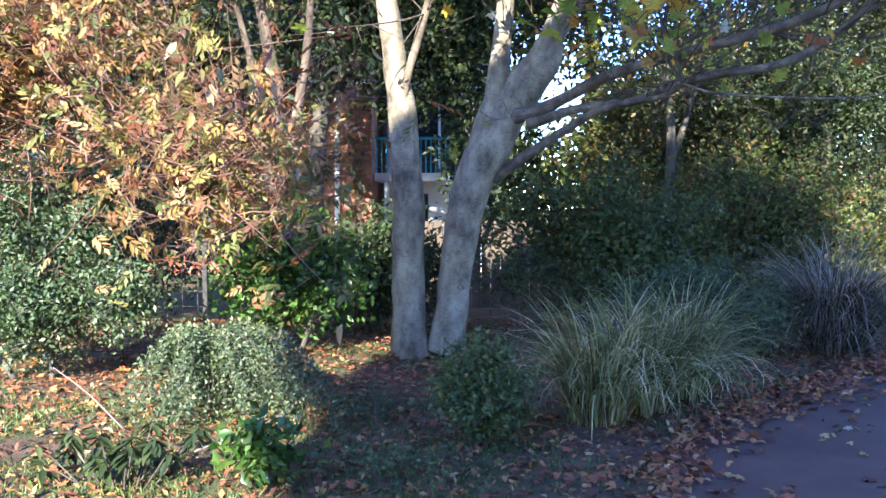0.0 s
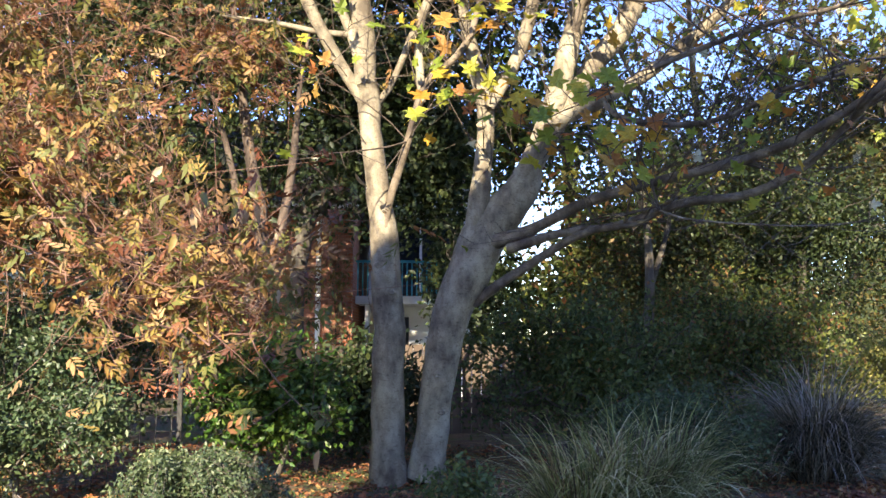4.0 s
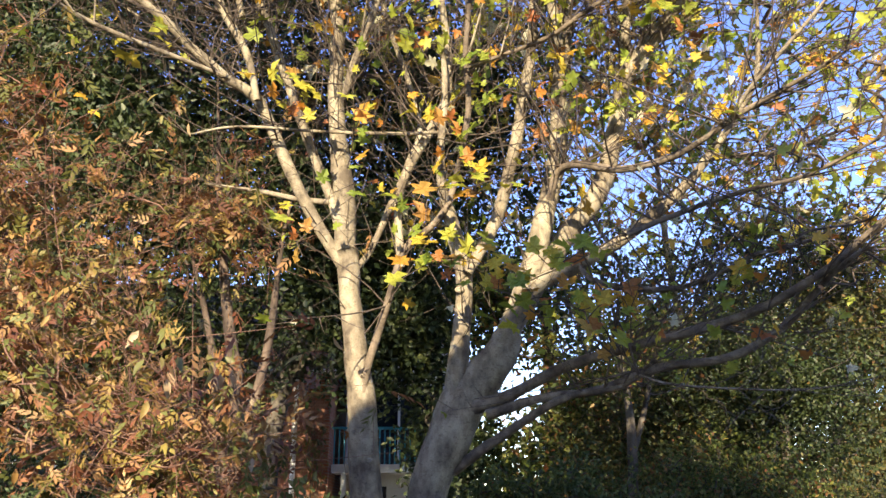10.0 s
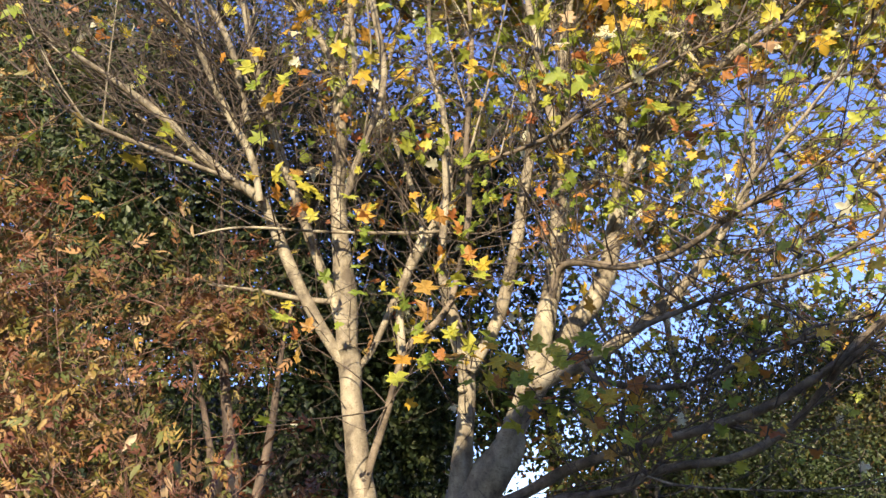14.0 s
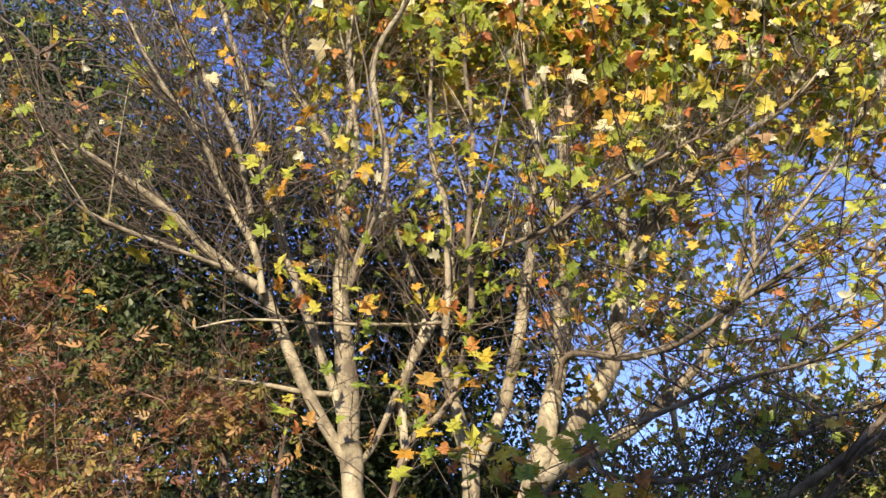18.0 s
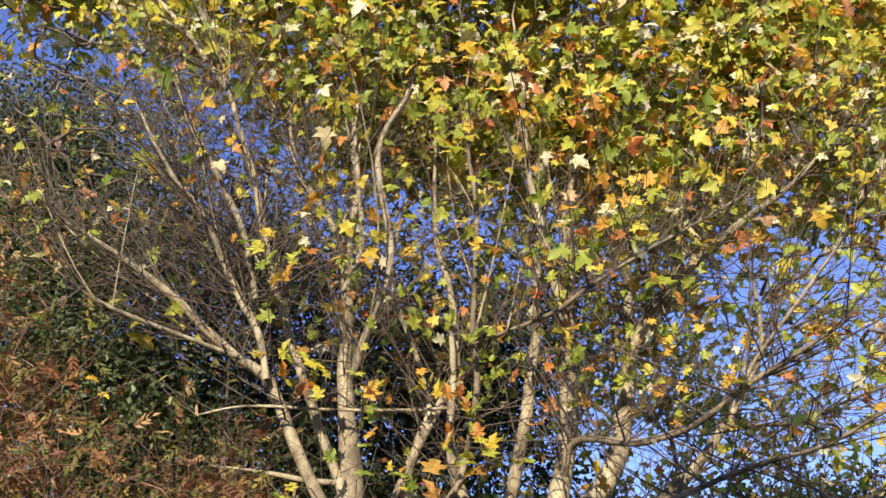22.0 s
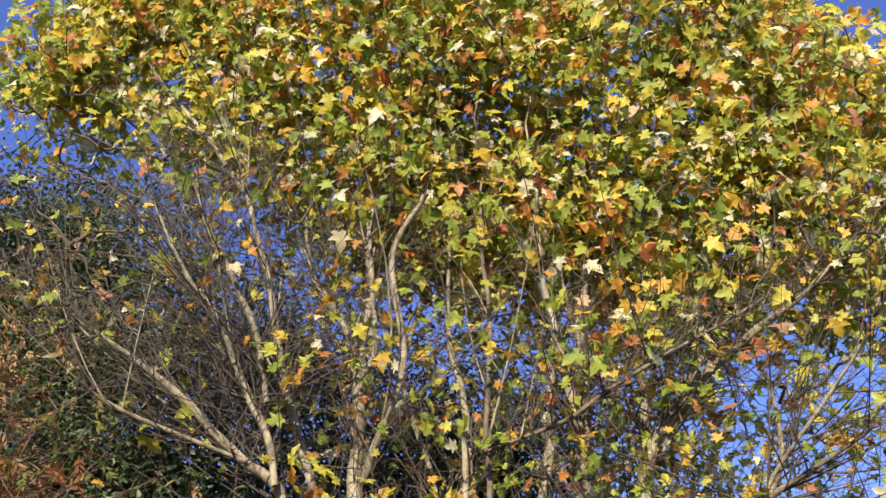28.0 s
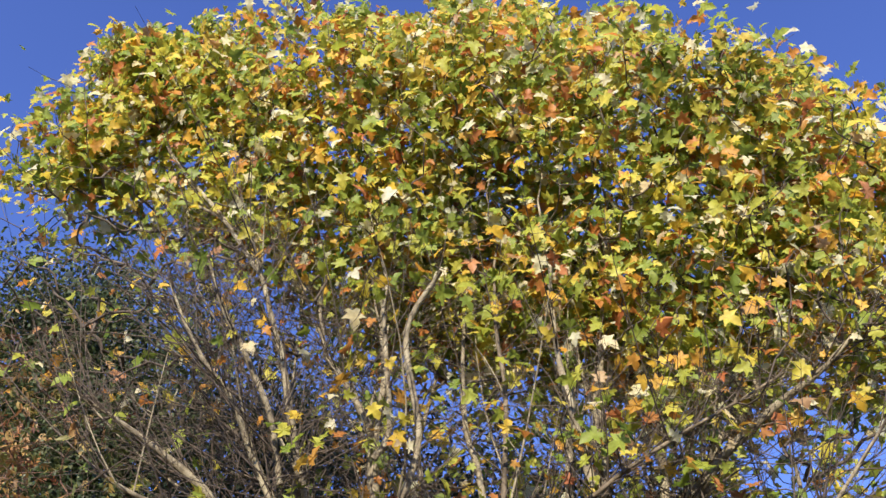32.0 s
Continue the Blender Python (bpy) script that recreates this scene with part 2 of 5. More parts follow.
def tube(rows, sides, verts, faces, lumps=0.0, cap=True):
    """Appends a tapering tube along rows of x, y, z, radius."""
    p = np.asarray(rows, float)
    tan = np.gradient(p[:, :3], axis=0)
    tan /= np.linalg.norm(tan, axis=1)[:, None] + 1e-9
    ref = np.array([0.31, 0.95, 0.07]) if abs(tan[0, 1]) < 0.8 else np.array([1, 0, 0.1])
    ang = np.arange(sides) * 2 * math.pi / sides
    start = len(verts)
    u = np.cross(tan, ref)
    u /= np.linalg.norm(u, axis=1)[:, None] + 1e-9
    w = np.cross(u, tan)
    d = u[:, None] * np.cos(ang)[None, :, None] + w[:, None] * np.sin(ang)[None, :, None]
    rad = np.repeat(p[:, 3:4], sides, axis=1)
    if lumps:
        for k in range(len(p)):
            for s in range(sides):
                q = Vector((p[k, :3] + d[k, s] * rad[k, s]) * 4)
                rad[k, s] *= 1 + lumps * noise.noise(q) + lumps * 0.5 * noise.noise(q * 2.7)
    verts.extend((p[:, None, :3] + d * rad[:, :, None]).reshape(-1, 3).tolist())
    for k in range(len(p) - 1):
        for j in range(sides):
            a, b = start + k * sides + j, start + k * sides + (j + 1) % sides
            faces.append((a, a + sides, b + sides, b))
    if cap:
        n = start + (len(p) - 1) * sides
        faces.append(tuple(n + j for j in range(sides)))


def cloud(name, shape, centres, size, normals, spins, mat, parent=None, label="", kind="stuff"):
    """Many leaves as one mesh: shape is (verts, faces) of one blade lying in xy with its stalk at the origin and its tip along +y."""
    sv, sf = shape
    sv = np.asarray(sv, float)
    n = normals / (np.linalg.norm(normals, axis=1)[:, None] + 1e-9)
    ref = np.where(np.abs(n[:, 2:3]) < 0.95, np.array([[0, 0, 1.0]]), np.array([[1.0, 0, 0]]))
    a = np.cross(ref, n)
    a /= np.linalg.norm(a, axis=1)[:, None] + 1e-9
    b = np.cross(n, a)
    cs, sn = np.cos(spins)[:, None], np.sin(spins)[:, None]
    ax, ay = a * cs + b * sn, b * cs - a * sn
    v = centres[:, None, :] + size[:, None, None] * (sv[None, :, 0:1] * ax[:, None] + sv[None, :, 1:2] * ay[:, None] + sv[None, :, 2:3] * n[:, None])
    return fast_mesh(name, v.reshape(-1, 3), sf, len(sv), len(centres), mat, parent, label, kind)


def fast_mesh(name, v, sf, k, count, mat, parent, label, kind):
    loops = np.concatenate([np.array(f) for f in sf])
    tot = np.array([len(f) for f in sf])
    me = bpy.data.meshes.new(name)
    me.vertices.add(len(v))
    me.vertices.foreach_set("co", v.astype(np.float32).ravel())
    idx = (loops[None, :] + (np.arange(count) * k)[:, None]).ravel()
    lens = np.tile(tot, count)
    me.loops.add(len(idx))
    me.loops.foreach_set("vertex_index", idx.astype(np.int32))
    me.polygons.add(len(lens))
    me.polygons.foreach_set("loop_start", (np.cumsum(lens) - lens).astype(np.int32))
    me.polygons.foreach_set("loop_total", lens.astype(np.int32))
    me.update(calc_edges=True)
    me.materials.append(mat)
    return adopt(new(name, me), parent, label, kind)


def lobed_leaf():
    """A leaf of three long pointed lobes and two small ones, 1 across, cupped and folded along its midrib, with a stalk."""
    half = [(0.20, -0.05), (0.40, 0.03), (0.30, 0.20), (0.64, 0.46), (0.40, 0.47), (0.22, 0.50), (0.27, 0.74)]
    rim = [(0, 0.06)] + half + [(0, 1.04)] + [(-x, y) for x, y in reversed(half)]
    tips = {2, 4, 8, 12, 14}
    v = [(0, 0.36, 0)] + [(x, y, 0.26 * abs(x) - 0.25 * max(0, y - 0.45) ** 2 - (0.13 if i in tips else 0.0)) for i, (x, y) in enumerate(rim)]
    n = len(rim)
    f = [(0, 1 + i, 1 + (i + 1) % n) for i in range(n)]
    k = len(v)
    v += [(0.012, 0.1, 0), (-0.012, 0.1, 0), (0, -0.45, -0.08)]
    f.append((k, k + 1, k + 2))
    return v, f


def lance_leaf():
    """A narrow pointed leaf, drooping at the tip."""
    v = [(0, 0, 0), (0.17, 0.3, 0.05), (0.15, 0.62, 0.02), (0, 1, -0.16), (-0.15, 0.62, 0.02), (-0.17, 0.3, 0.05), (0, 0.45, -0.03)]
    return v, [(0, 1, 6), (1, 2, 6), (2, 3, 6), (3, 4, 6), (4, 5, 6), (5, 0, 6)]


def oval_leaf():
    v = [(0, 0, 0), (0.26, 0.45, 0.08), (0, 1, -0.05), (-0.26, 0.45, 0.08)]
    return v, [(0, 1, 2), (0, 2, 3)]


def pinnate_leaf(seed=1):
    """A drooping spray of pointed leaves, unevenly set along one stalk."""
    r = random.Random(seed)
    v, f, last = [(0, 0, 0)], [], 0
    for k in range(4):
        y = 0.15 + 0.24 * k
        z = -0.35 * y ** 2
        v.append((0, y, z))
        i = len(v) - 1
        for s in ((-1, 1) if k < 3 else (0,)):
            ln = r.uniform(0.36, 0.52)
            dx, dy, dz = (r.uniform(0.45, 0.75) * s, r.uniform(0.35, 0.75), -r.uniform(0.3, 0.75)) if s else (0.0, 0.75, -0.6)
            px, py, tw = (-dy, dx, r.uniform(-0.5, 0.5)) if s else (1.0, 0.0, 0.2)
            n = len(v)
            for u, w in ((0.4, 0.19), (1.0, 0.0), (0.4, -0.19)):
                v.append((dx * ln * u + px * w * ln, y + dy * ln * u + py * w * ln, z + dz * ln * u ** 1.4 + tw * w * ln))
            f += [(i, n, n + 1), (i, n + 1, n + 2)]
        v.append((0.014, y - 0.07, z + 0.02))
        f.append((i, last, len(v) - 1))
        last = i
    return v, f


def plain_lobed_leaf():
    """The same leaf with fewer corners, for the back of the crown."""
    rim = [(0, 0.04), (0.40, 0.03), (0.63, 0.46), (0.24, 0.5), (0, 1.03), (-0.24, 0.5), (-0.63, 0.46), (-0.40, 0.03)]
    v = [(0, 0.36, 0)] + [(x, y, 0.2 * abs(x) - 0.2 * max(0, y - 0.45) ** 2) for x, y in rim]
    return v, [(0, 1 + i, 1 + (i + 1) % 8) for i in range(8)]


def thin_blade():
    v = [(-0.06, 0, 0), (0.06, 0, 0), (0.05, 0.5, 0.06), (0, 1, -0.05), (-0.05, 0.5, 0.06)]
    return v, [(0, 1, 2, 4), (4, 2, 3)]


LOBED_BACK, THIN = plain_lobed_leaf(), thin_blade()
LOBED, LANCE, OVAL, PINNATE = lobed_leaf(), lance_leaf(), oval_leaf(), pinnate_leaf()
rng = np.random.default_rng(7)


def in_ellipsoid(count, centre, semi, shell=0.0, r=rng):
    d = r.normal(size=(count, 3))
    d /= np.linalg.norm(d, axis=1)[:, None]
    rad = (shell + (1 - shell) * r.random(count)) ** (1 / 3.0) if shell == 0 else shell + (1 - shell) * r.random(count)
    return np.array(centre) + d * rad[:, None] * np.array(semi)


def grow(skeleton, targets, lean=0.35, thin=0.0035, limit=0.05, bend=0.10, r=rng):
    """Twigs from the nearest lower place of a skeleton to each target, each of them joining the skeleton in turn. Returns tubes."""
    pts = [np.array(p[:3]) for p in skeleton]
    par = [-1] * len(pts)
    arr = np.zeros((len(pts) + 3 * len(targets) + 8, 3))
    arr[:len(pts)] = pts
    n, n0 = len(pts), len(pts)
    dist = np.array([np.min(np.linalg.norm(arr[:n] - q, axis=1)) for q in targets])
    paths = []
    for k in np.argsort(dist):
        q = targets[k]
        d = arr[:n] - q
        cost = np.linalg.norm(d, axis=1) + lean * np.maximum(0, d[:, 2] + 0.1) * 2
        j = int(np.argmin(cost))
        a = arr[j].copy()
        ln = np.linalg.norm(q - a)
        if ln < 0.03:
            continue
        off = r.normal(size=3) * bend * ln
        m1, m2 = a + (q - a) * 0.36 + off + np.array([0, 0, 0.05 * ln]), a + (q - a) * 0.7 + off * 0.8
        ids = [j]
        for w in (m1, m2, q):
            arr[n] = w
            par.append(ids[-1])
            ids.append(n)
            n += 1
        paths.append(ids)
    load = np.zeros(n)
    for i in range(n - 1, n0 - 1, -1):
        load[i] += 1
        load[par[i]] += load[i]
    rad = np.minimum(limit, thin * np.sqrt(np.maximum(load, 1)) ** 0.8)
    tubes = []
    for ids in paths:
        rr = rad[ids].copy()
        rr[0] = min(rr[0], rr[1] * 1.15)
        tubes.append(np.c_[arr[ids], rr])
    return tubes, arr[n0:n]


def twig_mesh(name, tubes, mat, parent, label="", sides=4):
    verts, faces = [], []
    for t in tubes:
        tube(t, sides if t[1, 3] < 0.012 else 6, verts, faces)
    return mesh_part(name, verts, faces, mat, parent, label, "stuff")


def leaf_normals(count, up=0.5, face=(0, 0, 0), r=rng):
    return r.normal(size=(count, 3)) + np.array([0, 0, up]) + np.array(face)


def long_shoots(parent, sk, count, seed, low, high, mat, label, centre=(0.4, 9.3), lengths=(0.7, 2.3), rise=0.55, limit=0.09, fat=0.006, wide=0.55):
    """Long straight bare shoots that rise from the limbs, with short side twigs. Returns their tips."""
    r = np.random.default_rng(seed)
    sk = np.array(sk)
    ok = np.where((sk[:, 2] > low) & (sk[:, 2] < high) & (sk[:, 3] < limit))[0]
    tubes, tips = [], []
    for i in r.choice(ok, count):
        p = sk[i, :3]
        tan = sk[min(i + 1, len(sk) - 1), :3] - p
        ln = np.linalg.norm(tan)
        tan = tan / ln if 0.01 < ln < 0.8 else np.zeros(3)
        out = np.array([p[0] - centre[0], (p[1] - centre[1]) * 0.6, 0])
        d = tan * 0.5 + r.normal(size=3) * np.array([wide, wide * 0.8, 0.5]) + np.array([0, 0, rise]) + out * 0.10
        d /= np.linalg.norm(d)
        length = r.uniform(*lengths)
        r0 = min(sk[i, 3] * 0.5, 0.003 + fat * length * r.uniform(0.6, 1.2))
        side = r.normal(size=3) * 0.16
        u = np.linspace(0, 1, 6)[:, None]
        pts = p + d * length * u + (np.array([0, 0, 0.16]) + side) * length * u ** 2
        tubes.append(np.c_[pts, r0 * (1 - 0.78 * u[:, 0])])
        tips.append(pts[-1])
        for k in range(r.integers(3, 8)):
            w = r.uniform(0.25, 0.95)
            q = p + d * length * w + (np.array([0, 0, 0.16]) + side) * length * w ** 2
            e = d * 0.5 + r.normal(size=3) * 0.8 + np.array([0, 0, 0.1])
            e = e / np.linalg.norm(e) * r.uniform(0.2, 0.7)
            v = np.linspace(0, 1, 4)[:, None]
            tubes.append(np.c_[q + e * v + np.array([0, 0, 0.08]) * v ** 2, r0 * 0.45 * (1 - 0.65 * v[:, 0])])
            tips.append(q + e)
    twig_mesh("twig_growth", tubes, mat, parent, label)
    return np.array(tips)

# ---------------- ground and path ----------------
def ground_height(x, y):
    """A nearly level bed with soft unevenness, flat beside the path."""
    n = noise.noise(Vector((x * 0.35, y * 0.35, 3.1))) * 0.06 + noise.noise(Vector((x * 1.7, y * 1.7, 9.0))) * 0.02
    return n * min(1.0, max(0.0, (y - 3) / 3)) if y < 60 else 0.0


PATH_EDGE = [(-1.6, -12.0), (-1.0, -2.0), (-0.3, 1.5), (1.15, 4.8), (1.75, 6.2), (3.0, 7.55), (4.75, 9.3), (9.0, 12.2), (18.0, 16.0)]


def path_edge_y(x):
    for (xa, ya), (xb, yb) in zip(PATH_EDGE, PATH_EDGE[1:]):
        if xa <= x <= xb:
            return ya + (yb - ya) * (x - xa) / (xb - xa)
    return -99.0 if x < PATH_EDGE[0][0] else 99.0


def on_path(x, y):
    return x > PATH_EDGE[0][0] and y < path_edge_y(x)


def soil_material():
    m, t, b = material("leafy_soil")
    col = ramp(t, noise_tex(t, 5, 8), [(0.3, (0.05, 0.033, 0.02)), (0.5, (0.105, 0.068, 0.038)), (0.7, (0.17, 0.115, 0.058))])
    moss = ramp(t, noise_tex(t, 1.3, 5), [(0.45, (0, 0, 0)), (0.6, (1, 1, 1))])
    col = mix_colour(t, "MIX", moss, col, (0.065, 0.085, 0.025))
    t.links.new(col, b.inputs["Base Color"])
    b.inputs["Roughness"].default_value = 0.95
    bump(t, b, noise_tex(t, 40, 6), 0.8, 0.03)
    return m


def asphalt_material():
    m, t, b = material("asphalt")
    col = ramp(t, noise_tex(t, 2.0, 6), [(0.3, (0.074, 0.046, 0.035)), (0.7, (0.124, 0.079, 0.060))])
    grit = noise_tex(t, 160, 2)
    col = mix_colour(t, "MULTIPLY", 0.6, col, ramp(t, grit, [(0.35, (0.6, 0.6, 0.6)), (0.65, (1.35, 1.33, 1.3))]))
    t.links.new(col, b.inputs["Base Color"])
    b.inputs["Roughness"].default_value = 0.85
    bump(t, b, grit, 0.6, 0.006)
    return m


def build_ground():
    xs = sorted(set([-400, -150, -60, -30] + list(np.arange(-20, 20.1, 0.4)) + [30, 60, 150, 400]))
    ys = sorted(set([-400, -150, -60, -30, -14] + list(np.arange(-8, 30.1, 0.4)) + [45, 80, 160, 400, 1500]))
    verts = [(x, y, ground_height(x, y) - 0.02) for y in ys for x in xs]
    w = len(xs)
    faces = [(j * w + i, j * w + i + 1, (j + 1) * w + i + 1, (j + 1) * w + i) for j in range(len(ys) - 1) for i in range(w - 1)]
    g = mesh_part("ground", verts, faces, soil_material(), None, "dark leaf-strewn garden soil with patches of moss", "structure")
    tagged(g, category="ground")
    p = smooth_line([(x, y, 0, 1) for x, y in PATH_EDGE], 6)[:, :2]
    p = np.array([(x + 0.05 * noise.noise(Vector((x * 2, y * 2, 0))), y + 0.05 * noise.noise(Vector((x * 2, y * 2, 5)))) for x, y in p])
    d = np.gradient(p, axis=0)
    d /= np.linalg.norm(d, axis=1)[:, None]
    nrm = np.c_[d[:, 1], -d[:, 0]]
    verts, faces = [], []
    for k in range(len(p)):
        for s, z in ((0.0, -0.06), (0.0, 0.012), (0.04, 0.03), (1.7, 0.045), (3.6, 0.03), (3.64, -0.06)):
            q = p[k] + nrm[k] * s
            verts.append((q[0], q[1], z))
    for k in range(len(p) - 1):
        for j in range(5):
            a = k * 6 + j
            faces.append((a, a + 1, a + 7, a + 6))
    path = mesh_part("road", verts, faces, asphalt_material(), None, "dark grey asphalt path scattered with fallen leaves", "structure")
    tagged(path, category="path")
    return g, path


GROUND, PATH = build_ground()

# ---------------- the big twin-stemmed tree ----------------
TREE = thing("autumn_tree", "tall twin-stemmed tree with smooth grey bark and yellowing lobed leaves", "tree", (-0.15, 9.9, 0))
skeleton = []


def limb(rows, name="limb", sides=10, bark=BARK):
    line = smooth_line(rows, 5)
    if 12 > rows[-1][2] > 7.5 and rows[-1][0] < 4 and rows[-1][1] > 8.45:
        d = line[-1, :3] - line[-6, :3]
        d = d / np.linalg.norm(d) * 0.8 + np.array([0, 0, 0.35])
        r0 = max(line[-1, 3], 0.012)
        line[:, 3] = np.maximum(line[:, 3], r0)
        line = np.concatenate([line, [np.r_[line[-1, :3] + d * w + np.array([0.07 * math.sin(4.1 * w + 9 * r0), 0.05 * math.sin(3.3 * w), 0]), r0 * (1 - 0.3 * w)] for w in (0.4, 0.8, 1.2, 1.6, 2.0, 2.4)]])
    for k in range(1, len(line) - 1):
        q = Vector(line[k, :3]) * 2.2
        line[k, 0] += 0.22 * line[k, 3] * noise.noise(q)
        line[k, 2] += 0.22 * line[k, 3] * noise.noise(q + Vector((7, 3, 1)))
    verts, faces = [], []
    tube(line, sides, verts, faces, 0.11)
    mesh_part(name, verts, faces, bark, TREE, "brown-barked side limb, darkened for its shade" if bark != BARK else "")
    skeleton.extend(line[::2].tolist())


def stem(rows):
    limb(rows, "stem", 16)


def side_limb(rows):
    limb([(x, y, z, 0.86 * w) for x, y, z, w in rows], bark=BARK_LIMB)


def tree_limbs():
    stem([(-0.36, 9.90, -0.05, 0.225), (-0.37, 9.88, 0.41, 0.191), (-0.39, 9.86, 1.18, 0.183), (-0.41, 9.83, 1.93, 0.170), (-0.44, 9.80, 2.59, 0.164), (-0.52, 9.77, 3.16, 0.133), (-0.60, 9.74, 3.86, 0.122), (-0.67, 9.70, 4.38, 0.136)])
    stem([(-0.67, 9.70, 4.35, 0.123), (-0.71, 9.66, 5.05, 0.125), (-0.78, 9.61, 5.73, 0.101), (-0.84, 9.55, 6.35, 0.089), (-0.83, 9.49, 6.59, 0.083), (-0.87, 9.42, 7.56, 0.075), (-0.92, 9.34, 7.89, 0.058), (-1.09, 9.26, 8.22, 0.048), (-1.28, 9.18, 8.53, 0.044), (-1.54, 9.09, 8.88, 0.034), (-1.71, 9.00, 9.68, 0.023)])
    limb([(-0.71, 9.70, 4.21, 0.071), (-1.03, 9.61, 4.72, 0.072), (-1.47, 9.49, 5.58, 0.070), (-1.71, 9.34, 6.06, 0.067), (-2.05, 9.18, 6.26, 0.057), (-2.48, 9.01, 6.59, 0.051), (-2.73, 8.82, 6.81, 0.048), (-3.10, 8.63, 7.04, 0.041), (-3.70, 8.22, 7.31, 0.024), (-4.13, 8.00, 7.48, 0.014)])
    limb([(-0.70, 9.70, 4.45, 0.058), (-0.86, 9.63, 4.99, 0.056), (-1.15, 9.52, 5.68, 0.057), (-1.40, 9.39, 6.36, 0.054), (-1.65, 9.25, 7.07, 0.052), (-1.86, 9.09, 7.78, 0.050), (-2.06, 8.93, 8.63, 0.044), (-2.21, 8.76, 9.07, 0.038), (-2.45, 8.58, 9.79, 0.031), (-2.75, 8.40, 10.64, 0.020)])
    # Side-limb bark here carries the shade this forked limb stands in.
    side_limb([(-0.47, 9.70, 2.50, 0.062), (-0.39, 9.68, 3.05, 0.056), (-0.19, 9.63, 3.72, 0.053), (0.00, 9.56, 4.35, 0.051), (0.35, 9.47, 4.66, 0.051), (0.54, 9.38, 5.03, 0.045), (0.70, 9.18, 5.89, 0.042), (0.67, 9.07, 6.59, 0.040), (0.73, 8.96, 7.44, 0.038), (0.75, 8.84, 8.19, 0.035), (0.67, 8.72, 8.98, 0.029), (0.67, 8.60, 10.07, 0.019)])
    limb([(-0.04, 9.60, 4.16, 0.048), (-0.07, 9.57, 5.02, 0.052), (0.18, 9.53, 5.61, 0.056), (0.44, 9.49, 6.13, 0.054), (0.49, 9.44, 6.59, 0.048), (0.42, 9.38, 7.33, 0.042), (0.27, 9.32, 7.96, 0.036), (0.25, 9.26, 9.04, 0.027), (0.33, 9.20, 10.21, 0.016)])
    limb([(-0.59, 9.70, 4.12, 0.041), (-0.39, 9.75, 4.40, 0.038), (-0.17, 9.82, 4.97, 0.039), (0.03, 9.90, 5.54, 0.037), (0.16, 10.00, 6.21, 0.035), (-0.33, 10.09, 7.88, 0.031), (-0.16, 10.20, 9.18, 0.026)])
    limb([(-0.83, 9.20, 7.62, 0.042), (-0.78, 9.17, 8.53, 0.041), (-0.84, 9.12, 9.29, 0.034), (-0.87, 9.06, 10.50, 0.029), (-1.14, 9.00, 11.55, 0.017)])
    limb([(-0.83, 9.00, 7.27, 0.043), (-0.65, 8.95, 7.65, 0.037), (-0.74, 8.88, 8.63, 0.033), (-0.82, 8.79, 9.49, 0.027)])
    limb([(-0.72, 9.35, 6.12, 0.043), (-0.62, 9.25, 6.48, 0.045), (-0.49, 9.10, 6.78, 0.045), (-0.30, 8.92, 7.55, 0.043), (-0.49, 8.73, 8.97, 0.043), (-0.05, 8.30, 9.68, 0.027)])
    limb([(-1.86, 8.90, 6.87, 0.034), (-1.96, 8.78, 7.29, 0.038), (-2.08, 8.60, 7.70, 0.038), (-2.45, 8.39, 8.42, 0.035), (-2.75, 8.15, 8.90, 0.029), (-3.00, 7.90, 9.51, 0.019)])
    limb([(-1.69, 9.20, 5.99, 0.040), (-1.81, 9.11, 6.50, 0.047), (-2.05, 8.97, 6.91, 0.048), (-2.24, 8.81, 7.26, 0.045), (-2.38, 8.63, 7.56, 0.041), (-2.56, 8.44, 7.85, 0.038), (-2.81, 8.24, 8.07, 0.031), (-3.10, 8.02, 8.51, 0.021), (-3.37, 7.80, 9.03, 0.014)])
    limb([(-0.88, 9.62, 4.93, 0.036), (-1.25, 9.62, 4.97, 0.034), (-1.62, 9.65, 5.05, 0.030), (-2.0, 9.7, 5.12, 0.022), (-2.35, 9.8, 5.2, 0.012)])
    limb([(0.48, 9.40, 5.74, 0.021), (-0.11, 9.33, 5.67, 0.021), (-0.99, 9.24, 5.64, 0.018), (-1.85, 9.12, 5.63, 0.015), (-2.37, 9.00, 5.47, 0.009)])
    stem([(0.03, 9.90, 0.01, 0.218), (0.08, 9.89, 0.41, 0.191), (0.14, 9.88, 0.92, 0.184), (0.31, 9.87, 1.74, 0.209), (0.49, 9.85, 2.28, 0.253), (0.69, 9.84, 2.74, 0.254), (1.07, 9.82, 3.18, 0.192), (1.23, 9.80, 3.47, 0.122)])
    limb([(0.59, 9.80, 2.65, 0.159), (0.59, 9.76, 3.04, 0.125), (0.65, 9.70, 3.61, 0.103), (0.68, 9.63, 4.11, 0.098), (0.55, 9.56, 4.56, 0.092), (0.45, 9.47, 4.93, 0.070), (0.40, 9.39, 5.44, 0.050), (0.44, 9.30, 6.10, 0.039), (0.42, 9.20, 6.62, 0.033)])
    limb([(0.70, 9.50, 4.08, 0.063), (0.96, 9.49, 4.54, 0.074), (1.12, 9.47, 4.97, 0.074), (1.26, 9.44, 5.57, 0.073), (1.37, 9.42, 6.20, 0.068), (1.47, 9.39, 6.77, 0.062), (1.56, 9.36, 7.71, 0.051), (1.70, 9.33, 8.72, 0.038), (1.77, 9.30, 10.11, 0.024)])
